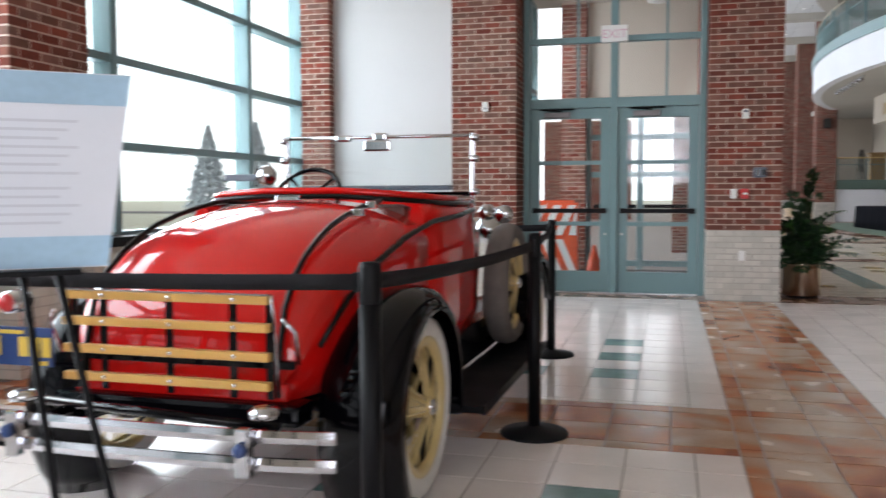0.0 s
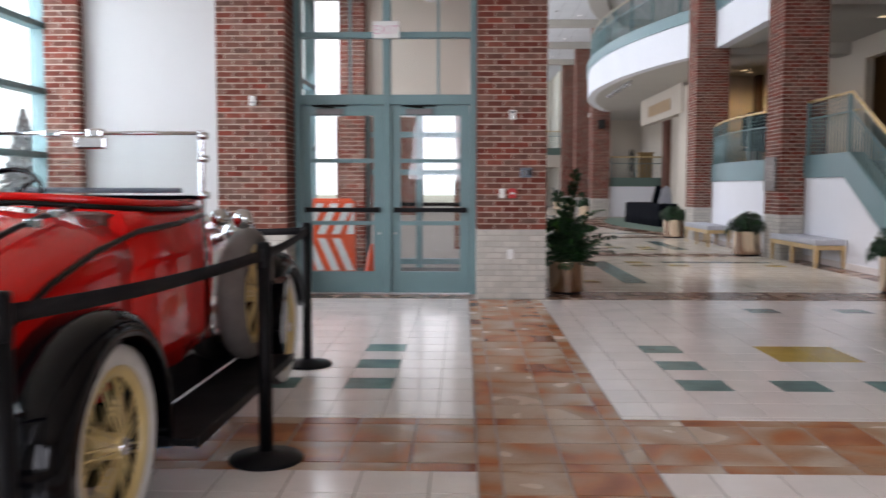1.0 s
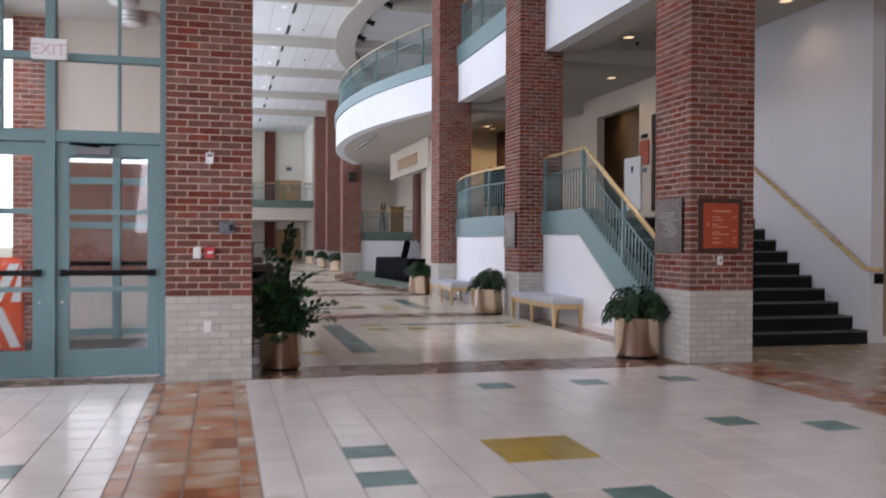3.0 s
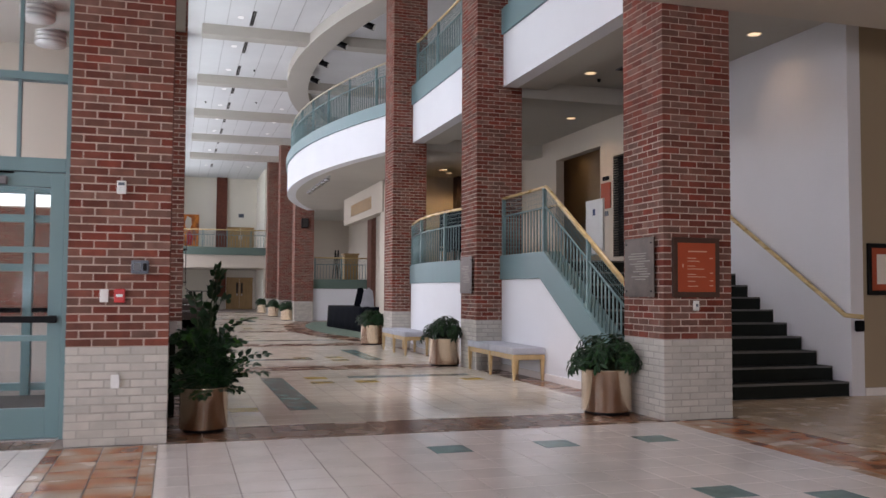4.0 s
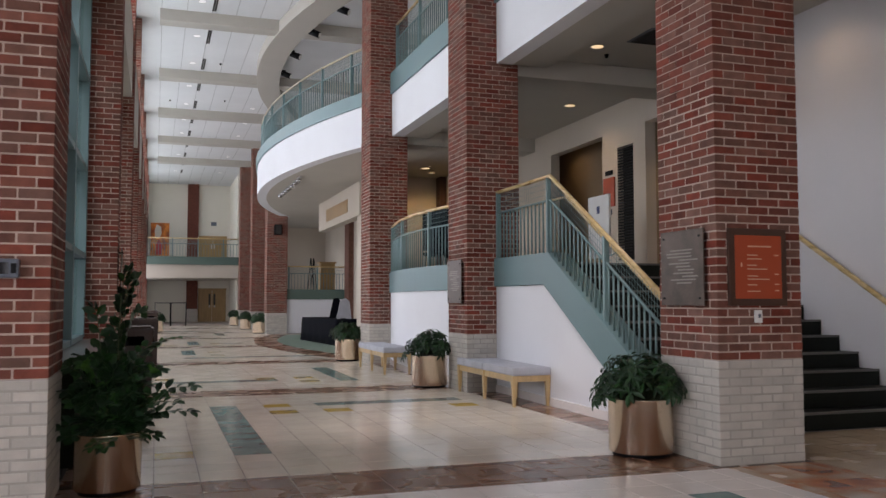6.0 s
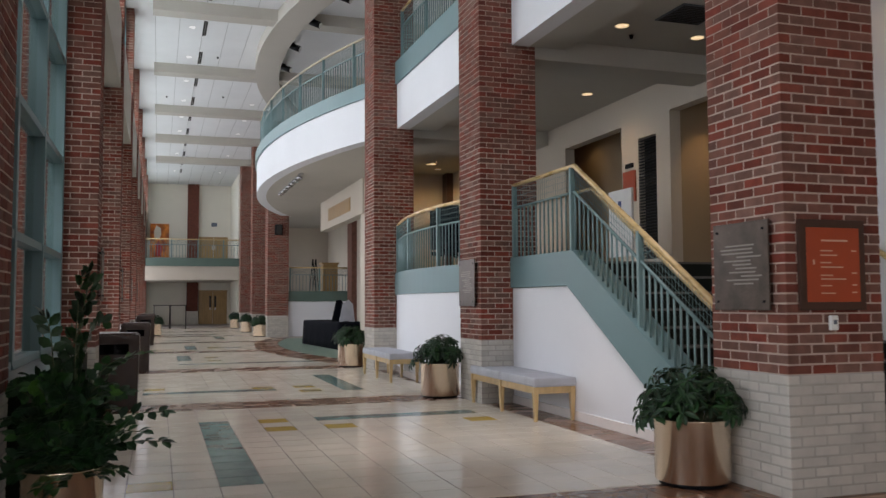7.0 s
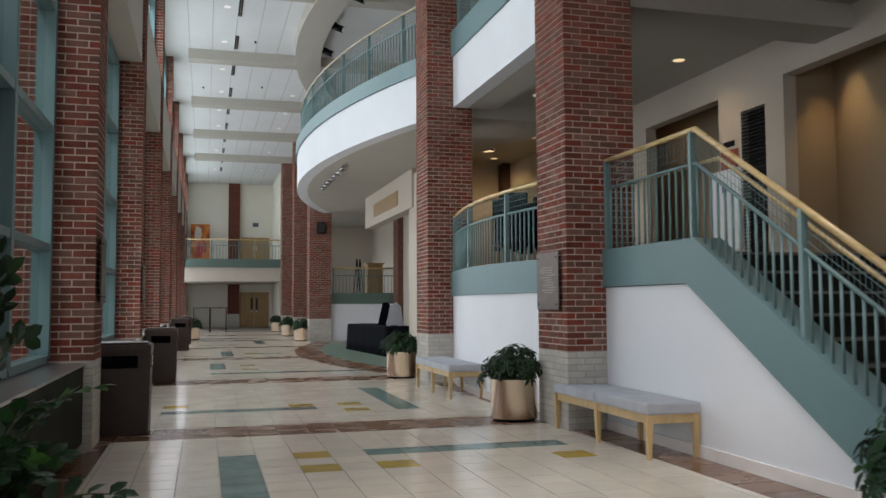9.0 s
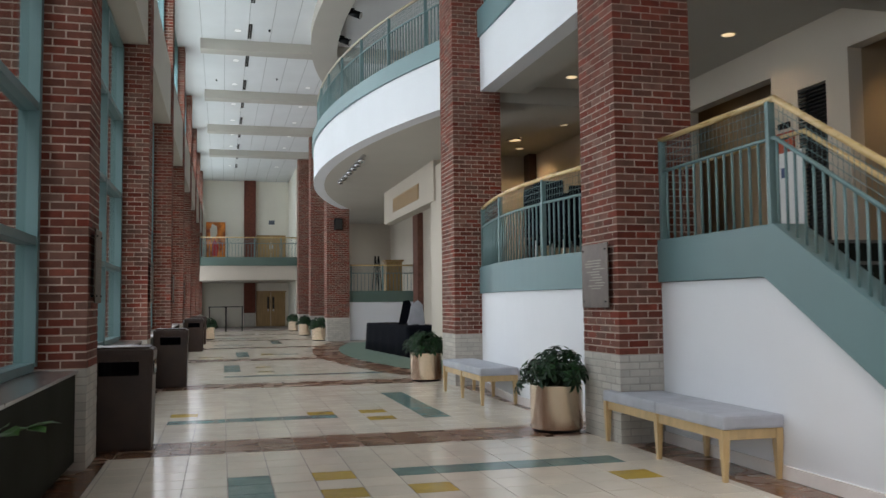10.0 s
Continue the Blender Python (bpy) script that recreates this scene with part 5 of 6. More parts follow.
# ---- vestibule behind the doors ----
solid("vestibule_mat", boxm(-1.95, 0.5, 10.4, 13.5, 0.002, 0.012), "dark", "dark grey entrance mat in the vestibule", "mat")
solid("ceiling_vestibule", boxm(-2.1, 0.6, 10.4, 13.8, 4.3, 4.4), "ceil_warm", "cream vestibule ceiling", "ceiling")
solid("wall_vestibule_right", boxm(0.50, 0.62, 10.56, 13.7, 0, 4.3), "brick", "brick side wall of the vestibule", "wall")
solid("wall_vestibule_back", boxm(-1.2, 0.5, 13.6, 13.8, 2.5, 4.3), "beige", "cream wall over the outer doors", "wall")
brick_pier("pillar_vestibule", -1.62, 13.4, 2, 2, 4.3, "se", (0, -1), "brick pier between vestibule windows", 0)
window_grid("window_vestibule", -2.0, [10.4, 11.9, 13.3], [0.1, 0.95, 1.9, 2.85, 4.2], "teal vestibule side window", 0.14)
od = thing("outer_door_frame", "teal outer doors of the vestibule", "door frame", kind="structure")
for x in (-1.2, -0.36, 0.44):
    part("jamb", boxm(x - 0.05, x + 0.05, 13.55, 13.7, 0, 2.5, 0.004), "teal", od)
for z in (0.06, 1.5, 2.1, 2.45):
    part("rail", boxm(-1.15, 0.4, 13.58, 13.67, z, z + 0.09, 0.004), "teal", od)
part("push_bar", boxm(-1.1, -0.42, 13.5, 13.55, 1.0, 1.06, 0.008), "black_m", od)
part("push_bar", boxm(-0.3, 0.38, 13.5, 13.55, 1.0, 1.06, 0.008), "black_m", od)
for a, b in ((-1.15, -0.41), (-0.31, 0.39)):
    g = part("pane", boxm(a, b, 13.62, 13.626, 0.15, 2.45), "glass_c", od)
    g.visible_shadow = False

bc = thing("road_barricade", "orange and white striped plastic barricade stored in the vestibule", "barricade", (-1.55, 12.0, 0.012))
part("panel", boxm(-0.36, 0.36, -0.04, 0.04, 0.06, 1.1, 0.02), "orange", bc)
for s in (-1, 1):
    part("foot", boxm(s * 0.3 - 0.03, s * 0.3 + 0.03, -0.2, 0.2, 0, 0.08, 0.01), "orange", bc)
for z0, z1, lean in ((0.10, 0.56, -0.2), (0.62, 1.06, 0.2)):
    for i in range(4):
        x = -0.40 + 0.21 * i
        poly = [(x, z0), (x + 0.11, z0), (x + 0.11 + lean, z1), (x + lean, z1)]
        poly = [(min(0.345, max(-0.345, u)), v) for u, v in poly]
        if max(u for u, v in poly) - min(u for u, v in poly) > 0.05:
            part("stripe", prismm(poly, "y", -0.045, -0.0405), "plastic_w", bc, "white reflective stripe")
part("top_grip", boxm(-0.3, 0.3, -0.02, 0.02, 1.1, 1.13, 0.008), "orange", bc)
cn = thing("traffic_cone", "orange traffic cone on the vestibule floor", "cone", (-0.98, 12.3, 0.012))
part("cone", lathem([(0.13, 0.02), (0.03, 0.45), (0.025, 0.46), (0, 0.46)], 20), "orange", cn)
part("foot", boxm(-0.17, 0.17, -0.17, 0.17, 0, 0.025, 0.006), "orange", cn)

# ---- devices on the brick piers ----


def device(name, x, z, w, h, d, material, label, cat, y=FRONT, group=""):
    t = thing(name, label, cat, (x, y, z), group=group)
    part("case", boxm(-w / 2, w / 2, -d, 0, -h / 2, h / 2, min(w, h) * 0.12), material, t)
    return t


dv = device("wall_strobe", 0.915, 2.14, 0.075, 0.11, 0.03, "plastic_w", "white alarm strobe on the brick pier", "alarm strobe")
part("lens", boxm(-0.02, 0.02, -0.04, -0.028, -0.035, 0.0, 0.004), "glass_c", dv)
part("grille", boxm(-0.025, 0.025, -0.033, -0.0302, 0.015, 0.04), "plastic_g", dv)
dv = device("wall_chime", -2.10, 2.30, 0.07, 0.11, 0.045, "plastic_w", "white wall chime on the brick pier", "chime")
part("button", boxm(-0.015, 0.015, -0.05, -0.044, -0.03, -0.01, 0.002), "plastic_g", dv)
dv = device("door_intercom", 1.075, 1.475, 0.14, 0.115, 0.05, "plastic_g", "dark grey intercom box on the brick pier", "intercom")
part("screen", boxm(-0.05, 0.01, -0.054, -0.0502, -0.035, 0.035), "black", dv)
part("keys", boxm(0.025, 0.055, -0.054, -0.0502, -0.03, 0.03), "black_m", dv)
dv = device("light_switch", 0.80, 1.235, 0.07, 0.11, 0.018, "plastic_w", "white switch plate on the brick pier", "switch")
part("toggle", boxm(-0.008, 0.008, -0.03, -0.0182, -0.015, 0.015, 0.003), "plastic_w", dv)
dv = device("fire_alarm_pull", 0.92, 1.235, 0.085, 0.115, 0.045, "plastic_r", "red fire alarm pull station on the brick pier", "fire alarm")
part("handle", boxm(-0.025, 0.025, -0.056, -0.0452, -0.01, 0.012, 0.003), "plastic_w", dv)
dv = device("wall_outlet", 0.90, 0.525, 0.072, 0.115, 0.014, "plastic_w", "cream outlet plate on the pale brick foot", "outlet")
for z in (-0.025, 0.025):
    part("socket", boxm(-0.016, 0.016, -0.017, -0.0142, z - 0.013, z + 0.013, 0.003), "plastic_w", dv)
dv = device("pillar_switch", 6.44, 1.155, 0.06, 0.1, 0.03, "plastic_w", "white sensor below the red sign", "sensor")
part("button", boxm(-0.012, 0.012, -0.034, -0.0302, -0.01, 0.02), "plastic_g", dv)

# red directory sign
sg = thing("directory_sign", "rust red directory sign in a dark frame on brick", "sign", (6.44, FRONT - 0.002, 1.545))
part("frame", boxm(-0.275, 0.275, -0.025, 0, -0.305, 0.305, 0.004), "sign_f", sg)
part("panel", boxm(-0.22, 0.22, -0.032, -0.0255, -0.25, 0.25, 0.003), "sign_r", sg)
part("title_bar", boxm(-0.10, 0.12, -0.034, -0.0322, 0.157, 0.169), "ink_s", sg)
for i, (z, w) in enumerate(((0.09, 0.10), (0.06, 0.14), (0.01, 0.09), (-0.02, 0.19), (-0.075, 0.10), (-0.1, 0.21), (-0.145, 0.09), (-0.195, 0.12))):
    part("text_bar", boxm(-0.11, -0.11 + w, -0.034, -0.0322, z, z + 0.008), "ink_s", sg)
for z in (0.09, -0.06, -0.14, -0.19):
    part("arrow_bar", boxm(0.15, 0.19, -0.034, -0.0322, z, z + 0.009), "ink_s", sg)
part("arrow_bar", boxm(-0.17, -0.158, -0.034, -0.0322, 0.0, 0.035), "ink_s", sg)


def plaque(x, y, z, side, w=0.6, h=0.62):
    """A bronze plaque on stand-offs; side -1 faces the hall from the right pillars, +1 from the left."""
    p = thing("bronze_plaque", "dark bronze plaque with worn lettering on stand-off bolts", "plaque", (x, y, z), group="pillar plaques")
    d = 0.03 * side
    part("plate", boxm(min(d, d + 0.012 * side), max(d, d + 0.012 * side), -w / 2, w / 2, -h / 2, h / 2, 0.003), "bronze", p)
    for yy in (-w / 2 + 0.05, w / 2 - 0.05):
        for zz in (-h / 2 + 0.06, h / 2 - 0.06):
            part("bolt", tubem([(0, yy, zz), (d + 0.022 * side, yy, zz)], 0.009, 8), "black_m", p)
    rnd = random.Random(5)
    for i in range(11):
        zz = h / 2 - 0.17 - i * 0.027
        y0 = -w / 2 + 0.07 + rnd.uniform(0, 0.12)
        y1 = y0 + rnd.uniform(0.18, 0.36)
        part("text_bar", boxm(min(d + 0.0125 * side, d + 0.014 * side), max(d + 0.0125 * side, d + 0.014 * side), y0, min(y1, w / 2 - 0.05), zz, zz + 0.011), "ink_p", p)
    return p


plaque(6.07, 10.16, 1.55, -1)
plaque(6.07, 15.84, 1.56, -1)
plaque(1.46, 15.86, 1.65, 1, 0.36)
for y in PY[1:4]:
    plaque(1.46, y + 0.25, 1.65, 1, 0.36)

# ---- rails ----


def rail_panel(name, pts, z_low, z_mid, z_top, label, step=0.115, post_every=1.45, group="", wood="oak", posts=None, bal="teal_rail"):
    """A rail over a polyline pts of (x, y, base z): posts, bars, mid rail and wooden top rail."""
    t = thing(name, label, "railing", group=group)
    P = [Vector(p) for p in pts]
    lens = [0.0]
    for a, b in zip(P, P[1:]):
        lens.append(lens[-1] + (b - a).length)

    def at(s):
        for (a, b), (l0, l1) in zip(zip(P, P[1:]), zip(lens, lens[1:])):
            if s <= l1 + 1e-6:
                return a + (b - a) * ((s - l0) / max(1e-6, l1 - l0))
        return P[-1]
    up = Vector((0, 0, 1))
    part("handrail", tubem([p + up * z_top for p in P], 0.028, 8), wood, t, "varnished wooden handrail")
    part("mid_rail", tubem([p + up * z_mid for p in P], 0.017, 6), bal, t)
    total = lens[-1]
    ns = max(1, round(total / post_every))
    ps = posts if posts is not None else [total * i / ns for i in range(ns + 1)]
    bmp = boxm(-0.029, 0.029, -0.022, 0.022, z_low - 0.002, z_top - 0.015, 0.004)
    me_p = finish("post", bmp, bal)
    for s in ps:
        o = new("post", me_p)
        o.parent = t
        o.location = at(min(max(s, 0.03), total - 0.03))
    me_b = finish("baluster", tubem([(0, 0, z_low - 0.002), (0, 0, z_mid)], 0.0115, 6), bal)
    n = int(total / step)
    for i in range(1, n):
        s = total * i / n
        if min(abs(s - q) for q in ps) < 0.04:
            continue
        o = new("baluster", me_b)
        o.parent = t
        o.location = at(s)
    wires = bmesh.new()
    nz = 4
    for k in range(1, nz):
        z = z_mid + (z_top - z_mid) * k / nz
        tube(wires, [p + up * z for p in P], 0.003, 4)
    for i in range(int(total / 0.06)):
        q = at(0.06 * i)
        tube(wires, [q + up * z_mid, q + up * z_top], 0.0025, 4)
    part("wire_mesh", wires, bal, t, "woven wire infill below the handrail")
    return t


XRL = XS + 0.02
rail_panel("stair_railing", [(XRL, 15.42, 1.88), (XRL, 13.68, 1.88), (XRL, 10.86, 1.88 - 2.82 * SL)], 0.0, 0.65, 0.95, "teal stair railing with a varnished wooden handrail",
           posts=[0.03, 1.68, 3.33, 4.95], wood="oak")
hr = thing("inner_handrail", "wooden handrail on the inner side of the stair", "handrail")
part("rail", tubem([(XRL + 0.12, 15.3, 2.55), (XRL + 0.12, 13.5, 2.55), (XRL + 0.12, 10.8, 2.55 - 2.7 * SL)], 0.02, 8), "oak", hr)
for y, z in ((15.0, 2.55), (13.7, 2.55), (12.3, 2.55 - 1.2 * SL), (11.2, 2.55 - 2.3 * SL)):
    part("bracket", tubem([(XRL + 0.02, y, z - 0.05), (XRL + 0.12, y, z - 0.015)], 0.007, 6), "teal_rail", hr)
hr = thing("wall_handrail", "varnished wooden handrail on brackets along the stair wall", "handrail")
part("rail", tubem([(9.42, 13.6, 1.015 + 2.64 * SL), (9.42, 10.96, 1.015), (9.42, 10.68, 1.0)], 0.031, 10), "oak", hr)
for y in (13.0, 12.0, 11.1):
    part("bracket", tubem([(9.5, y, 0.99 + (y - 10.96) * SL - 0.03), (9.43, y, 1.02 + (y - 10.96) * SL)], 0.009, 6), "steel", hr)
rail_panel("bow_railing", [(x + 0.03, y, 1.86) for x, y in BOW], 0.0, 0.65, 0.95, "teal curved railing with a wooden handrail above the bowed wall")
for y0, y1 in ((10.56, 15.42), (16.23, 21.2)):
    rail_panel("upper_railing", [(XF + 0.1, y0, 6.04), (XF + 0.1, y1, 6.04)], 0.0, 0.74, 1.05, "teal upper balcony railing between brick pillars", group="upper railings")
rail_panel("balcony_railing", [(x + 0.12, y, 5.86) for x, y in ARC], 0.0, 0.735, 1.05, "teal curved upper balcony railing", posts=[0.03] + [1.47 + 1.46 * k for k in range(12)], wood="cap")
rail_panel("bridge_railing", [(1.4, 53.5, 3.75), (6.85, 53.5, 3.75)], 0.0, 0.72, 1.02, "teal railing along the far bridge", step=0.16)
rail_panel("platform_railing", [(6.95, 38.6, 1.75), (9.3, 38.6, 1.75)], 0.0, 0.64, 0.92, "teal railing on the low white wall", step=0.13)

# ---- planters ----


def leaf(bm, base, d, up, l, w, fold=0.25):
    d, up = d.normalized(), up.normalized()
    s = d.cross(up)
    if s.length < 1e-3:
        s = Vector((1, 0, 0))
    s.normalize()
    n = s.cross(d)
    p = [base, base + d * l * 0.35 + s * w * 0.5 + n * w * fold, base + d * l * 0.35 - s * w * 0.5 + n * w * fold,
         base + d * l * 0.72 + s * w * 0.42 + n * w * fold * 0.6, base + d * l * 0.72 - s * w * 0.42 + n * w * fold * 0.6,
         base + d * l - n * l * 0.08, base + d * l * 0.36, base + d * l * 0.72]
    v = [bm.verts.new(q) for q in p]
    for f in ((0, 1, 6), (0, 6, 2), (1, 3, 7, 6), (6, 7, 4, 2), (3, 5, 7), (7, 5, 4)):
        bm.faces.new([v[i] for i in f])


def pot(t, r, h):
    part("pot", lathem([(0, 0.03), (r - 0.004, 0.03), (r, 0.036), (r, h - 0.012), (r + 0.006, h - 0.006), (r + 0.006, h), (r - 0.012, h), (r - 0.014, h - 0.05), (0, h - 0.05)], 48), "brass", t, "brushed brass cylinder pot")
    part("plinth", lathem([(0, 0), (r - 0.03, 0), (r - 0.03, 0.031), (0, 0.031)], 36), "black_m", t)
    part("soil", lathem([(0, h - 0.035), (r * 0.5, h - 0.04), (r - 0.015, h - 0.048)], 24), "soil", t)


def umbrella_plant(t, r, h, seed, spread=0.42, tall=0.38, heads=140):
    rnd = random.Random(seed)
    leaves, stems = bmesh.new(), bmesh.new()
    for i in range(heads):
        a, q = rnd.uniform(0, math.tau), math.sqrt(rnd.random())
        lump = 1 + 0.16 * math.sin(3 * a + seed) + 0.1 * math.sin(5 * a + 2 * seed)
        q *= lump
        top = Vector((math.cos(a) * q * spread, math.sin(a) * q * spread, h + tall * (1 - 0.6 * q * q) * rnd.uniform(0.3, 1.05) - 0.03 * q * q))
        if i % 17 == 0:
            top.z += 0.07
        base = Vector((math.cos(a) * q * r * 0.5, math.sin(a) * q * r * 0.5, h - 0.05))
        tube(stems, [base, (base + top) / 2 + Vector((0, 0, 0.05)), top], 0.004, 4)
        axis = Vector((math.cos(a) * q + rnd.uniform(-0.3, 0.3), math.sin(a) * q + rnd.uniform(-0.3, 0.3), 1.0 - 0.45 * q)).normalized()
        n = rnd.randint(6, 8)
        t1 = axis.orthogonal().normalized()
        t2 = axis.cross(t1)
        size = rnd.uniform(0.07, 0.118)
        for k in range(n):
            b = math.tau * (k + rnd.uniform(-0.25, 0.25)) / n
            d = t1 * math.cos(b) + t2 * math.sin(b) - axis * rnd.uniform(0.0, 0.7)
            leaf(leaves, top + d * 0.012, d, axis, size * rnd.uniform(0.8, 1.15), size * rnd.uniform(0.30, 0.38))
    tagged(part("stem_cluster", stems, "stem", t), kind="stuff")
    part("foliage", leaves, "leaf", t, "dense dark green umbrella-shaped leaf clusters")


PLANTERS = [(5.80, 10.45), (5.84, 16.42), (5.87, 22.35), (5.88, 39.0), (5.88, 44.3), (5.9, 50.4)]
first = None
for i, (x, y) in enumerate(PLANTERS):
    if i in (0, 1, 2):
        t = thing("brass_planter", "brushed brass planter with a low bushy umbrella plant", "planter", (x, y, 0), group="planters along the pillars")
        pot(t, 0.268, 0.47)
        umbrella_plant(t, 0.268, 0.47, 11 + i, 0.37)
        first = t
    else:
        copy_thing(first, pose(x, y, 0, 0, 0, 70 * i))
copy_thing(first, pose(2.0, 41.8, 0, 0, 0, 33))

# tall leafy plant beside the first pier
t = thing("tall_planter", "brass planter with a tall dark glossy-leaved plant", "planter", (1.63, 10.36, 0))
pot(t, 0.215, 0.40)
rnd = random.Random(3)
lv, lv2 = bmesh.new(), bmesh.new()
fronds = []
for i in range(92):
    a, q = rnd.uniform(0, math.tau), rnd.random() ** 0.6
    fronds.append((a, 0.05 + 0.27 * q, rnd.uniform(0.10, 0.66) - 0.2 * q, rnd.random() < 0.1))
fronds += [(0.25, 0.14, 1.02, False), (0.5, 0.2, 0.8, False), (1.4, 0.22, 0.74, False), (-0.5, 0.36, 0.6, False), (0.3, 0.10, 1.08, False), (0.9, 0.16, 0.92, False), (2.6, 0.15, 0.85, False), (-0.35, 0.55, 0.30, False), (-0.1, 0.52, 0.12, False), (-0.7, 0.54, 0.22, False), (0.15, 0.42, 0.62, True), (-1.6, 0.3, 0.35, True)]
for a, rad, ht, light in fronds:
    base = Vector((math.cos(a) * 0.06, math.sin(a) * 0.06, 0.36))
    tip = Vector((math.cos(a) * rad, math.sin(a) * rad, 0.40 + ht))
    mid = Vector((math.cos(a) * rad * 0.35, math.sin(a) * rad * 0.35, 0.40 + ht * 0.9 + 0.05))
    pts = [base * (1 - k) ** 2 + mid * (2 * k * (1 - k)) + tip * k * k for k in [j / 9 for j in range(10)]]
    stx = bmesh.new()
    tube(stx, pts, 0.006, 5, r1=0.002)
    part("stem", stx, "stem", t)
    out = Vector((math.cos(a), math.sin(a), 0.0))
    face = (out * rnd.uniform(0.4, 1.0) + Vector((rnd.uniform(-0.4, 0.4), rnd.uniform(-0.4, 0.4), rnd.uniform(0.2, 0.8)))).normalized()
    bunch = lv2 if light else lv
    for j in range(3, 10):
        d = (pts[j] - pts[j - 1]).normalized()
        s = d.cross(face)
        s = s.normalized() if s.length > 0.05 else Vector((1, 0, 0))
        n0 = s.cross(d)
        size = rnd.uniform(0.075, 0.105) * (1.0 if j < 8 else 0.85)
        for sd in (-1, 1):
            leaf(bunch, pts[j] + d * 0.012 * sd, s * sd + d * rnd.uniform(0.45, 0.85) + n0 * rnd.uniform(-0.25, 0.25), n0 + s * rnd.uniform(-0.3, 0.3), size, size * rnd.uniform(0.55, 0.68), 0.10)
    leaf(bunch, pts[-1], pts[-1] - pts[-2], face, 0.09, 0.05, 0.12)
part("foliage", lv, "leaf", t, "glossy dark green paired leaves")
part("young_foliage", lv2, "leaf_l", t, "light green young shoots")

# ---- benches ----


def bench(x, y0, y1):
    L = y1 - y0
    b = thing("upholstered_bench", "pale maple bench with a grey upholstered seat against the white wall", "bench", (x, y0, 0), group="hall benches")
    for i, (a, c) in enumerate(((0.0, L / 2 - 0.003), (L / 2 + 0.003, L))):
        part("cushion", boxm(-0.255, 0.255, a - (0.01 if i == 0 else 0), c + (0.01 if i == 1 else 0), 0.375, 0.475, 0.022), "grey_fab", b, "grey upholstered seat pad")
    for xx in (-0.235, 0.213):
        part("apron", boxm(xx, xx + 0.022, 0.03, L - 0.03, 0.30, 0.376, 0.003), "maple", b)
    for yy in (0.01, L - 0.032):
        part("end_rail", boxm(-0.213, 0.213, yy, yy + 0.022, 0.30, 0.376, 0.003), "maple", b)
    for yy in (0.03, L / 2, L - 0.03):
        for xx in (-0.222, 0.222):
            bm = bmesh.new()
            loft(bm, [[(xx - w, yy - w, z), (xx + w, yy - w, z), (xx + w, yy + w, z), (xx - w, yy + w, z)] for z, w in ((0.0, 0.016), (0.03, 0.017), (0.30, 0.029), (0.374, 0.029))], smooth=False)
            lg = part("leg", bm, "maple", b)
            part("glide", boxm(xx - 0.014, xx + 0.014, yy - 0.014, yy + 0.014, -0.0, 0.008), "steel", lg)
    return b


bench(6.26, 13.66, 15.66)
bench(5.95, 18.62, 20.55)

# ---- waste bins ----


def bin_(x, y, wx=0.52, wy=0.46, h=0.92):
    b = thing("waste_bin", "dark brown moulded waste bin with side openings", "bin", (x, y, 0), group="hall bins")
    bm = bmesh.new()
    sec = ((0, 0.94), (0.02, 0.96), (h - 0.14, 1.0), (h - 0.05, 1.03), (h - 0.015, 1.02), (h, 0.97))
    loft(bm, [[(sx * wx / 2 * k, sy * wy / 2 * k, z) for sx, sy in ((-0.94, -1), (0.94, -1), (1, -0.94), (1, 0.94), (0.94, 1), (-0.94, 1), (-1, 0.94), (-1, -0.94))] for z, k in sec], smooth=False)
    part("body", bm, "bin", b)
    part("opening", boxm(-wx * 0.3, wx * 0.3, -wy / 2 * 1.035, -wy / 2 * 0.99, h - 0.24, h - 0.11, 0.01), "black", b, "dark slot opening")
    part("opening_rim", boxm(-wx * 0.3, wx * 0.3, -wy / 2 * 1.045, -wy / 2 * 1.03, h - 0.115, h - 0.10, 0.003), "bin", b)
    part("opening", boxm(wx / 2 * 0.99, wx / 2 * 1.03, -wy * 0.3, wy * 0.3, h - 0.24, h - 0.11, 0.01), "black", b, "dark slot opening")
    part("lid", boxm(-wx / 2 * 0.9, wx / 2 * 0.9, -wy / 2 * 0.9, wy / 2 * 0.9, h, h + 0.02, 0.008), "bin", b)
    return b


bin_(1.61, 16.68, 0.58)
bin_(1.72, 22.75)
bin_(1.75, 33.6)
bin_(1.75, 38.0)

# ---- table, chairs and far things under the balcony ----
tb = thing("draped_table", "table covered to the floor with a black cloth", "table", (7.1, 30.4, 0), 4.4)
bm = bmesh.new()
rings = []
for z, k in ((0.008, 1.04), (0.3, 1.02), (0.70, 1.0), (0.755, 0.985), (0.76, 0.95)):
    ring = []
    for i in range(64):
        a = i / 64 * 4
        e, u = int(a), a - int(a)
        c = [(-1, -1), (1, -1), (1, 1), (-1, 1)]
        px, py = c[e][0] + (c[(e + 1) % 4][0] - c[e][0]) * u, c[e][1] + (c[(e + 1) % 4][1] - c[e][1]) * u
        w = 0.02 * math.sin(i * 2.1) * (1 - z / 0.76)
        ring.append((px * (0.42 * k + w), py * (2.1 * k + w * 1.5), z))
    rings.append(ring)
loft(bm, rings)
part("tablecloth", bm, "black_cloth", tb, "black floor-length tablecloth")
part("tabletop", boxm(-0.38, 0.38, -2.0, 2.0, 0.70, 0.73), "maple", tb)


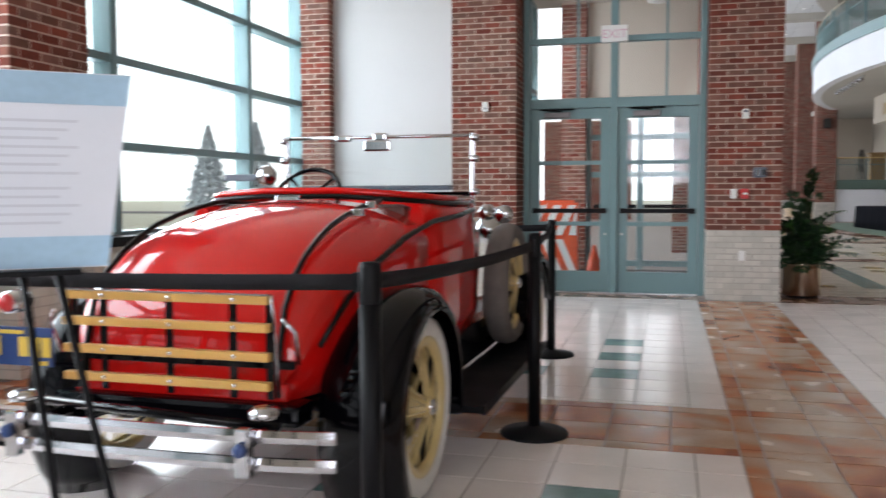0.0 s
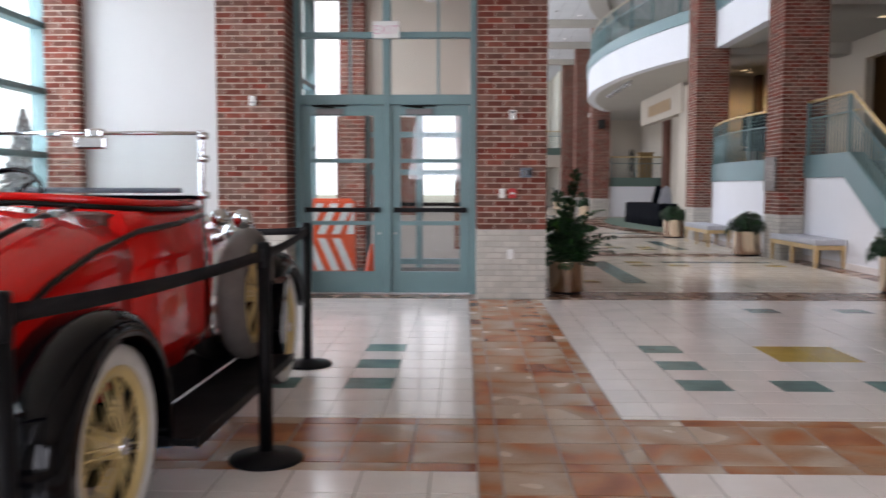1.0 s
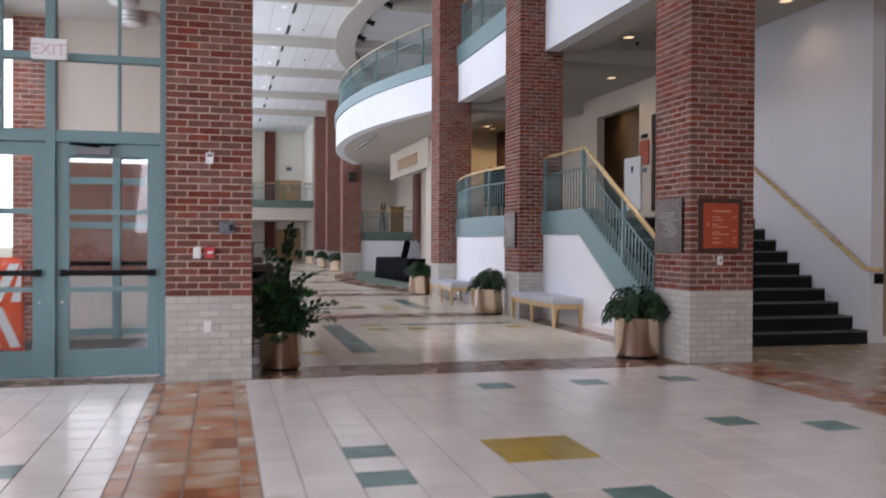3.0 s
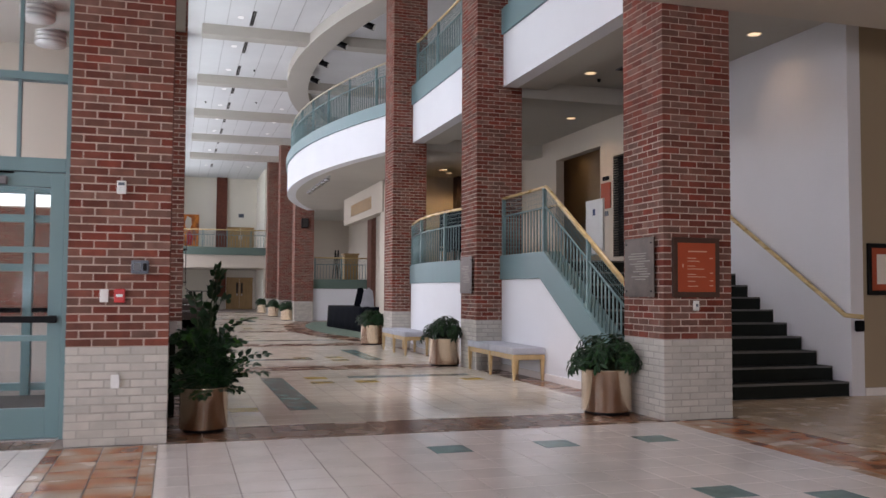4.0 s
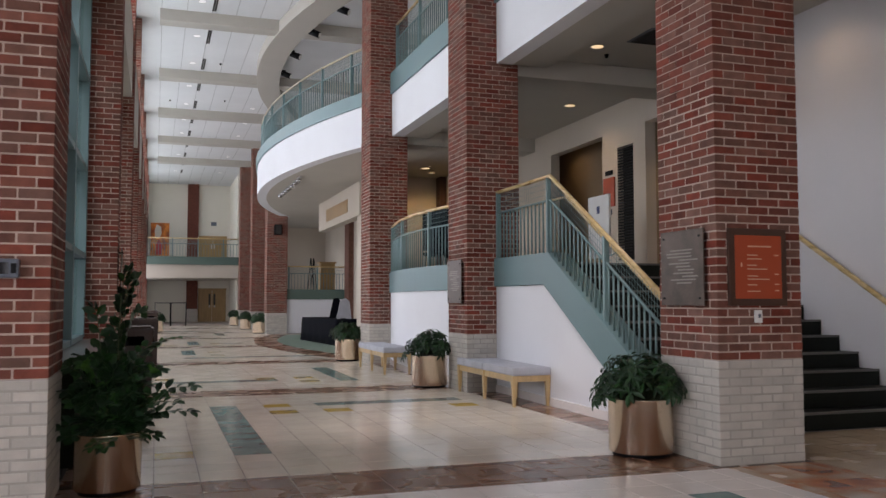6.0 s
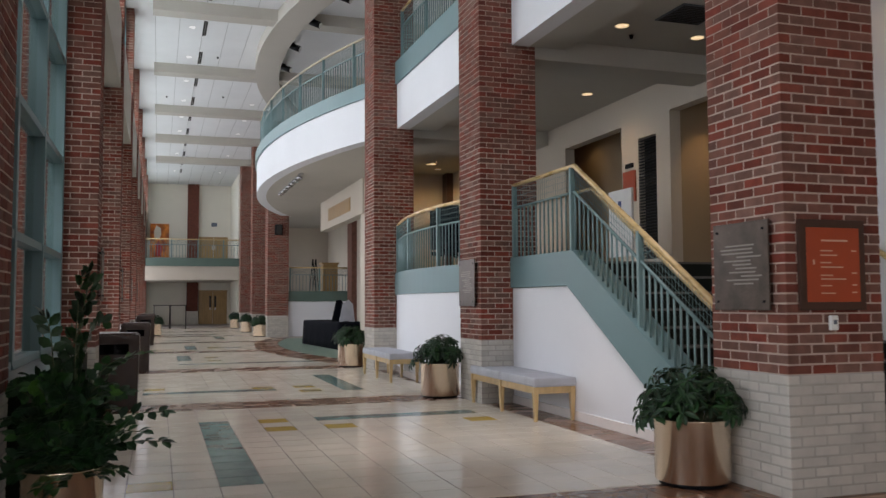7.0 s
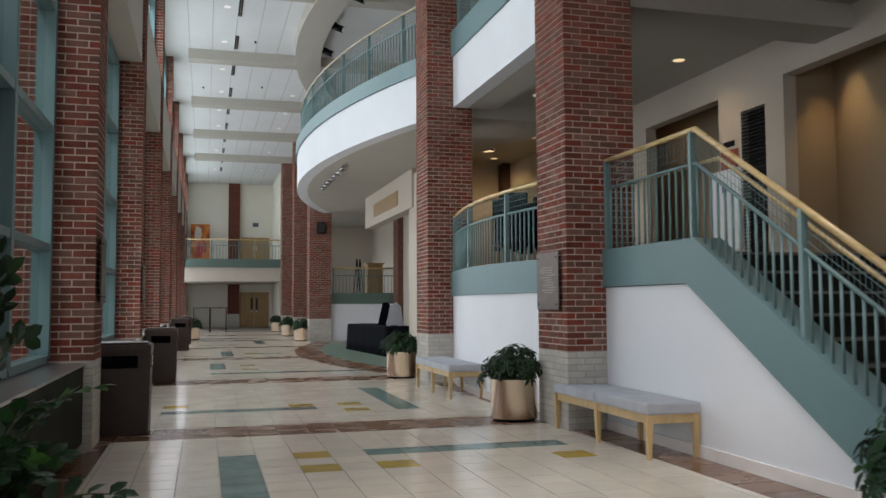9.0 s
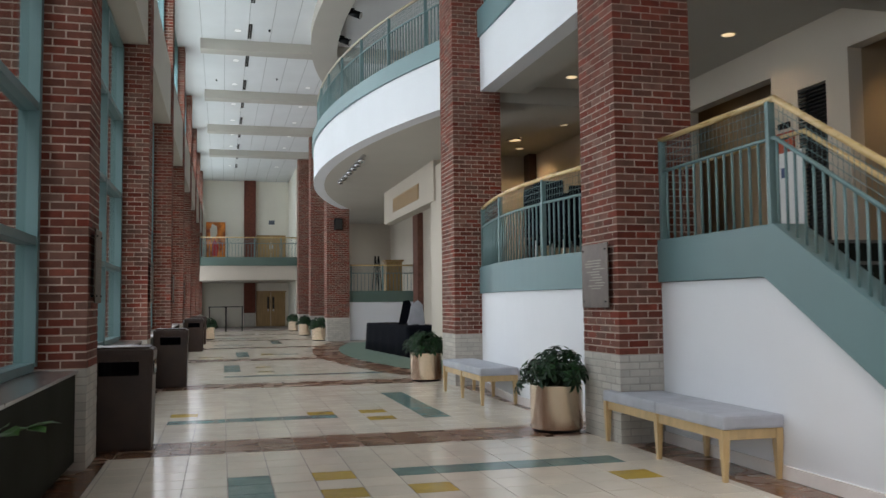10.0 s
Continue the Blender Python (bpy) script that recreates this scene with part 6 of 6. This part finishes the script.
def far_chair(x, y, rz, cloth="black_cloth"):
    c = thing("stacking_chair", "black upholstered stacking chair", "chair", (x, y, 0.0), rz, group="dark chairs")
    part("seat", boxm(-0.22, 0.22, -0.22, 0.22, 0.42, 0.49, 0.02), cloth, c)
    part("backrest", boxm(-0.22, 0.22, 0.20, 0.25, 0.52, 1.25, 0.02), cloth, c)
    for sx in (-0.2, 0.2):
        for sy in (-0.2, 0.2):
            part("leg", tubem([(sx, sy, 0), (sx, sy, 0.43)], 0.012, 6), "steel", c)
    return c


for x, y, key, word, poly in ((7.08, 29.8, "black_cloth", "black", ((-0.17, 0), (-0.04, 0.6), (0.10, 0.62), (0.19, 0.5), (0.04, 0))),
                              (7.2, 29.0, "grey_fab", "grey", ((-0.22, 0), (-0.13, 0.5), (0.04, 0.62), (0.16, 0.5), (0.22, 0)))):
    bd = thing("display_board", word + " angular display board standing on the draped table", "display board", (x, y, 0.762))
    part("panel", prismm(list(poly), "y", -0.02, 0.02, 0.004), key, bd)
    part("foot", boxm(-0.12, 0.04, -0.08, 0.08, 0, 0.015, 0.003), "black_m", bd)
for x, y in ((7.08, 19.5), (7.22, 20.3), (7.7, 19.8), (7.75, 20.7)):
    c = far_chair(x, y, 20 * x)
    c.location.z = LAND

dd = thing("door_3", "pair of wooden veneer doors at the end of the hall", "door", kind="structure")
for x0, x1, hx in ((4.46, 5.30, 5.16), (5.32, 6.16, 5.46)):
    lf = part("leaf", boxm(x0, x1, 59.93, 59.985, 0.01, 2.02, 0.004), "doorwood", dd, "varnished wood door leaf")
    part("door_window", boxm(hx - 0.06, hx + 0.06, 59.92, 59.931, 1.05, 1.75), "dark", lf)
    part("pull", boxm(hx - 0.04, hx + 0.04, 59.89, 59.93, 0.9, 1.02, 0.005), "steel", lf)
part("frame_head", boxm(4.44, 6.2, 59.92, 59.99, 2.02, 2.09), "doorwood", dd)
ud = thing("door_4", "pair of wooden doors on the far upper level", "door", kind="structure")
for x0, x1 in ((4.46, 5.31), (5.33, 6.18)):
    lf = part("leaf", boxm(x0, x1, 59.93, 59.985, 3.76, 5.4, 0.004), "doorwood", ud)
    part("pull", boxm(x1 - 0.1 if x0 < 5 else x0 + 0.04, x1 - 0.04 if x0 < 5 else x0 + 0.1, 59.89, 59.93, 4.6, 4.85, 0.005), "steel", lf)
art = thing("orange_painting", "large orange abstract painting on the far upper wall", "painting", (2.13, 59.97, 5.1))
part("canvas", boxm(-0.55, 0.55, -0.04, 0, -1.0, 1.05, 0.005), "painting", art)
part("pale_shape", prismm([(-0.3, 0.2), (-0.02, 0.1), (0.1, 0.4), (0.06, 0.8), (-0.2, 0.95), (-0.32, 0.6)], "y", -0.045, -0.0405), "ink_w", art)
part("red_shape", prismm([(-0.2, -0.9), (0.1, -0.95), (0.18, -0.4), (0.02, -0.1), (-0.05, 0.05), (-0.22, -0.3)], "y", -0.045, -0.0405), "plastic_r", art)
hs = thing("wall_speaker_far", "small dark box on the far upper wall", "speaker", (5.35, 59.98, 6.17))
part("case", boxm(-0.17, 0.17, -0.05, 0, -0.12, 0.12, 0.01), "plastic_g", hs)
for x in (2.3, 3.1):
    tt = thing("high_table", "tall narrow table with dark legs at the end of the hall", "table", (x, 51.5, 0), group="high tables")
    part("tabletop", boxm(-0.42, 0.42, -0.3, 0.3, 1.18, 1.22, 0.008), "dark", tt)
    for sx in (-0.38, 0.38):
        for sy in (-0.26, 0.26):
            part("leg", tubem([(sx, sy, 0), (sx, sy, 1.18)], 0.02, 6), "black_m", tt)

ld = thing("lectern", "wooden lectern on the far gallery", "lectern", (8.7, 39.6, LAND))
part("body", boxm(-0.3, 0.3, -0.25, 0.25, 0, 1.1, 0.01), "doorwood", ld)
part("top", boxm(-0.36, 0.36, -0.3, 0.3, 1.1, 1.16, 0.008), "doorwood", ld)
for k in range(2):
    fe = thing("folded_easel", "slim dark folded easel on the far gallery", "easel", (8.0 + 0.12 * k, 39.4, LAND), group="folded easels")
    for a in (-0.12, 0.0, 0.12):
        part("leg", tubem([(a, 0, 0), (a * 0.1, 0.03, 1.3)], 0.015, 6), "black_m", fe)
solid("wall_far_gallery", boxm(6.9, 9.85, 46.0, 46.2, LAND, CEIL2), "beige", "beige wall at the back of the far gallery", "wall")

# gallery fittings
gr = thing("wall_grille", "tall black ventilation grille in the gallery wall", "grille", kind="structure")
part("backing", boxm(XB + 0.12, XB + 0.15, 17.2, 17.75, 2.0, 4.06), "dark", gr)
for i in range(40):
    part("slat", boxm(XB + 0.01, XB + 0.06, 17.2, 17.75, 2.02 + 0.051 * i, 2.035 + 0.051 * i), "black_m", gr)
s2 = thing("room_sign", "rust red room sign on the gallery wall", "sign", (XB, 18.03, 3.28))
part("panel", boxm(-0.03, 0, -0.2, 0.2, -0.27, 0.27, 0.005), "sign_r", s2)
part("header", boxm(-0.03, 0, -0.12, 0.12, 0.32, 0.4, 0.004), "black_m", s2)
part("label_plate", boxm(-0.02, 0, -0.08, 0.08, -0.42, -0.32, 0.003), "plastic_g", s2)
ns = thing("notice_stand", "white notice stand with a blue mark on the gallery", "notice board", (9.0, 16.9, LAND))
part("panel", boxm(-0.02, 0.02, -0.35, 0.35, 0.25, 1.3, 0.005), "plastic_w", ns)
part("mark", boxm(-0.024, -0.0205, -0.05, 0.05, 1.0, 1.12), "plate", ns)
for y in (-0.3, 0.3):
    part("leg", tubem([(0, y, 0), (0, y, 0.26)], 0.015, 6), "steel", ns)
wd = thing("door_5", "wooden door standing in the gallery recess", "door", kind="structure")
part("leaf", boxm(XB + 0.84, XB + 0.9, 18.0, 18.9, LAND, LAND + 2.1, 0.004), "doorwood", wd)
fp = thing("framed_picture", "dark framed red picture beside the stair foot", "picture", (10.05, 10.945, 1.6))
part("frame", boxm(-0.3, 0.3, -0.03, 0, -0.33, 0.33, 0.006), "black", fp)
part("print", boxm(-0.24, 0.24, -0.034, -0.0305, -0.27, 0.27), "sign_r", fp)
part("mount", boxm(-0.17, 0.17, -0.037, -0.0345, -0.19, 0.19), "ink_w", fp)
bx = thing("assist_button", "small black call box on the wall end", "call box", (9.6, 10.945, 0.88))
part("case", boxm(-0.06, 0.06, -0.06, 0, -0.07, 0.07, 0.02), "black_m", bx)
mg = thing("bulkhead_grille", "wood coloured air grille on the bulkhead", "grille", (7.3, 30.7, 4.12))
part("frame", boxm(-0.02, 0.0, -1.65, 1.65, -0.2, 0.2, 0.004), "doorwood", mg)
for i in range(7):
    part("slat", boxm(-0.03, -0.0205, -1.6, 1.6, -0.17 + 0.05 * i, -0.145 + 0.05 * i), "doorwood", mg)
for y in (38.25,):
    sp = thing("loudspeaker", "black loudspeaker on the brick pillar", "loudspeaker", (6.47, 38.3, 4.1))
    part("cabinet", boxm(-0.14, 0.14, -0.25, 0.005, -0.2, 0.2, 0.02), "black_m", sp)
    part("grille", boxm(-0.11, 0.11, -0.262, -0.251, -0.17, 0.17), "dark", sp)
solid("pilaster_back", boxm(9.66, 9.84, 27.4, 27.79, LAND, CEIL2), "sign_f", "slim brown brick pilaster at the gallery back", "pillar")
solid("wall_platform_pier", boxm(9.2, 9.4, 37.6, 38.4, 0, 4.5), "brick", "brown brick pilaster below the balcony", "wall")
for y in (15.45, 21.25):
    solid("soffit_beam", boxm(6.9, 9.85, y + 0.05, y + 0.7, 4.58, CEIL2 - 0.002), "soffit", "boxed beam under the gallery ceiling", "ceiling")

vt = thing("ceiling_vent", "dark square return air grille in the gallery ceiling", "vent", (8.37, 14.03, CEIL2 - 0.002))
part("frame", boxm(-0.32, 0.32, -0.32, 0.32, -0.012, 0, 0.002), "plastic_g", vt)
for i in range(11):
    part("slat", boxm(-0.29, 0.29, -0.28 + 0.054 * i, -0.262 + 0.054 * i, -0.022, -0.0122), "dark", vt)

# ---- ceiling lights ----


def recessed(x, y, z, r=0.085, warm=True, lit=0.0):
    t = thing("recessed_light", "small recessed ceiling downlight, lit", "ceiling light", (x, y, z), group="recessed downlights")
    part("trim", lathem([(r, -0.001), (r + 0.02, -0.006), (r + 0.022, 0.0)], 24), "plastic_w", t)
    part("lens", lathem([(0, -0.003), (r, -0.003)], 24), "lens" if warm else "lens_w", t, "glowing lamp lens")
    if lit:
        down_light(x, y, z - 0.03, lit, 0.85, 140)


for x, y, lit in ((7.78, 14.69, 14), (9.09, 18.12, 32), (8.95, 12.05, 12), (7.88, 20.61, 80), (9.17, 24.1, 110), (7.91, 23.92, 100), (9.21, 26.82, 90), (9.02, 14.83, 12)):
    recessed(x, y, CEIL2, lit=lit)
down_light(10.5, 16.5, CEIL2 - 0.03, 85, angle=58)
recessed(10.5, 16.5, CEIL2)
# Added lamp with no known source: twin of the one above, brightens this recess.
down_light(10.4, 20.8, CEIL2 - 0.03, 11, angle=100)
recessed(10.4, 20.8, CEIL2)
for i in range(15):
    y = 13.95 + 2.88 * i
    recessed(2.88, y, 8.615, 0.075, False)
    if y < 20 or y > 36:
        recessed(5.3, y, 8.615, 0.075, False)
    sl = thing("slot_diffuser", "dark linear air slot in the ceiling", "ceiling slot", (3.2, y, 8.616), group="ceiling slots")
    part("frame", boxm(-0.05, 0.05, -0.62, 0.62, -0.012, 0, 0.002), "dark", sl)
    part("vane", boxm(-0.004, 0.004, -0.61, 0.61, -0.016, -0.0122), "steel", sl)
for x, y in ((8.38, 24.85),):
    fx = thing("drum_fixture", "round banded ceiling fixture with dark rings", "ceiling light", (x, y, CEIL2))
    part("diffuser", lathem([(0, -0.2), (0.15, -0.2), (0.155, -0.18), (0.155, 0.0)], 28), "lens", fx, "glowing diffuser drum")
    for z in (-0.19, -0.12, -0.05):
        part("band", lathem([(0.158, z - 0.018), (0.17, z - 0.016), (0.17, z + 0.016), (0.158, z + 0.018)], 28), "black_m", fx)
for x, y in ((-0.1, 12.0), (-0.1, 13.0)):
    fx = thing("vestibule_light", "round ribbed ceiling light in the vestibule", "ceiling light", (x, y, 4.3), group="vestibule lights")
    part("body", lathem([(0, -0.16), (0.16, -0.16), (0.17, -0.14), (0.17, 0)], 28), "plastic_w", fx)
    for z in (-0.13, -0.08, -0.03):
        part("band", lathem([(0.171, z - 0.012), (0.18, z - 0.01), (0.18, z + 0.01), (0.171, z + 0.012)], 28), "steel", fx)
for x, y, z in ((8.1, 15.0, CEIL2), (9.4, 16.3, CEIL2), (7.6, 18.2, CEIL2), (3.7, 31.0, 8.615), (4.2, 36.0, 8.615), (2.3, 36.5, 8.615)):
    sd = thing("ceiling_sensor", "small dark ceiling sensor on the soffit", "sensor", (x, y, z), group="ceiling sensors")
    part("stem", lathem([(0, -0.05), (0.02, -0.05), (0.03, -0.01), (0.035, 0)], 14), "black_m", sd)
for y in (24.2, 26.2, 28.4, 30.6):
    x = 26.45 - math.sqrt(21.75 ** 2 - (y - 28.9) ** 2) + 0.72
    sp = thing("stage_spotlight", "black adjustable spotlight on the ring beam", "spotlight", (x, y, 8.42), group="ring spotlights")
    part("can", tubem([(0.06, 0.03, -0.04), (0.3, -0.1, -0.16)], 0.085, 14), "black_m", sp)
    part("lamp_face", tubem([(0.3, -0.1, -0.16), (0.31, -0.106, -0.165)], 0.07, 14), "plastic_w", sp)
    part("yoke", tubem([(0, 0, 0.02), (0.06, 0, 0.04), (0.16, -0.02, 0.02)], 0.02, 6), "black_m", sp)
# striplight under the balcony
tk = thing("chandelier_track", "row of small clear lamps under the balcony", "ceiling light", (5.6, 29.3, 4.66))
part("track", boxm(-0.04, 0.04, -2.2, 2.2, -0.03, 0, 0.004), "steel", tk)
for i in range(7):
    part("lamp", lathem([(0, -0.13), (0.07, -0.11), (0.09, -0.06), (0.04, -0.03), (0, -0.03)], 14, at=(0, -1.8 + 0.6 * i, 0)), "chrome", tk)

# ---- outside ----
bm = bmesh.new()
box(bm, -171, -170, -170, 170, -0.4, 80)
box(bm, -170, 60, 170, 171, -0.4, 80)
solid("backdrop", bm, "haze", "white overcast sky far beyond the lawn", "backdrop")


def spruce(x, y, h, seed):
    t = thing("spruce_tree", "spruce on the lawn, haze painted into its pale needles", "tree", (x, y, -0.25), group="lawn spruces")
    part("trunk", tubem([(0, 0, 0), (0.02, 0, h * 0.5), (0, 0, h * 0.95)], 0.14, 8, r1=0.02), "bark", t)
    rnd = random.Random(seed)
    bm = bmesh.new()
    for i in range(5200):
        k = rnd.random() ** 0.75
        z = 0.25 + (h - 0.25) * k
        rr = (1 - k) * h * 0.25 * (0.95 + 0.12 * math.sin(k * 70 + seed))
        a = rnd.uniform(0, math.tau)
        q = rr * rnd.random() ** 0.35
        d = Vector((math.cos(a), math.sin(a), rnd.uniform(-0.45, 0.05)))
        k = 1 - 0.75 * k
        leaf(bm, Vector((math.cos(a) * q, math.sin(a) * q, z)), d, Vector((0, 0, 1)), k * rnd.uniform(0.35, 0.7), k * rnd.uniform(0.14, 0.26), 0.2)
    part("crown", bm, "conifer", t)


spruce(-29.0, 50.0, 6.0, 1)
spruce(-26.6, 52.0, 6.3, 2)
spruce(-36.0, 47.0, 4.2, 3)
spruce(-46.0, 45.0, 5.2, 4)
sh = thing("yellow_shrub", "yellowish bare shrub on the lawn", "shrub", (-30.5, 40.0, -0.25))
rnd = random.Random(9)
bm, bs = bmesh.new(), bmesh.new()
for i in range(700):
    a, q, z = rnd.uniform(0, math.tau), rnd.random() ** 0.5, rnd.uniform(0.1, 1.2)
    leaf(bm, Vector((math.cos(a) * q * 1.6, math.sin(a) * q * 1.1, z * (1.2 - q * 0.6))), Vector((math.cos(a), math.sin(a), rnd.uniform(-0.2, 1))), Vector((0, 0, 1)), 0.22, 0.1)
for i in range(14):
    a = math.tau * i / 14
    tube(bs, [(0, 0, 0), (math.cos(a) * 0.7, math.sin(a) * 0.5, 0.8)], 0.02, 5, r1=0.008)
part("branches", bs, "bark", sh)
part("foliage", bm, "shrub", sh)
solid("road", boxm(-60, -12, 58, 66, -0.248, -0.244), "asphalt", "grey road beyond the lawn", "road")
solid("ground_north", boxm(-5.3, 400, 63, 400, -0.5, -0.25), "grass", "pale ground beyond the building", "ground")
solid("ground_court", boxm(-5.3, 0.66, 13.8, 63, -0.3, -0.02), "plastic_w", "pale paved court outside the hall windows", "ground")
brick_pier("wing_pier", 0.16, 17.8, 2, 2, 6.5, "s", (0, -1), "brick buttress of the building outside the hall windows", 0)
brick_pier("wing_wall", -5.6, 40.0, 20, 2, 4.6, "s", (0, -1), "low brick wall of the building across the court", 0)
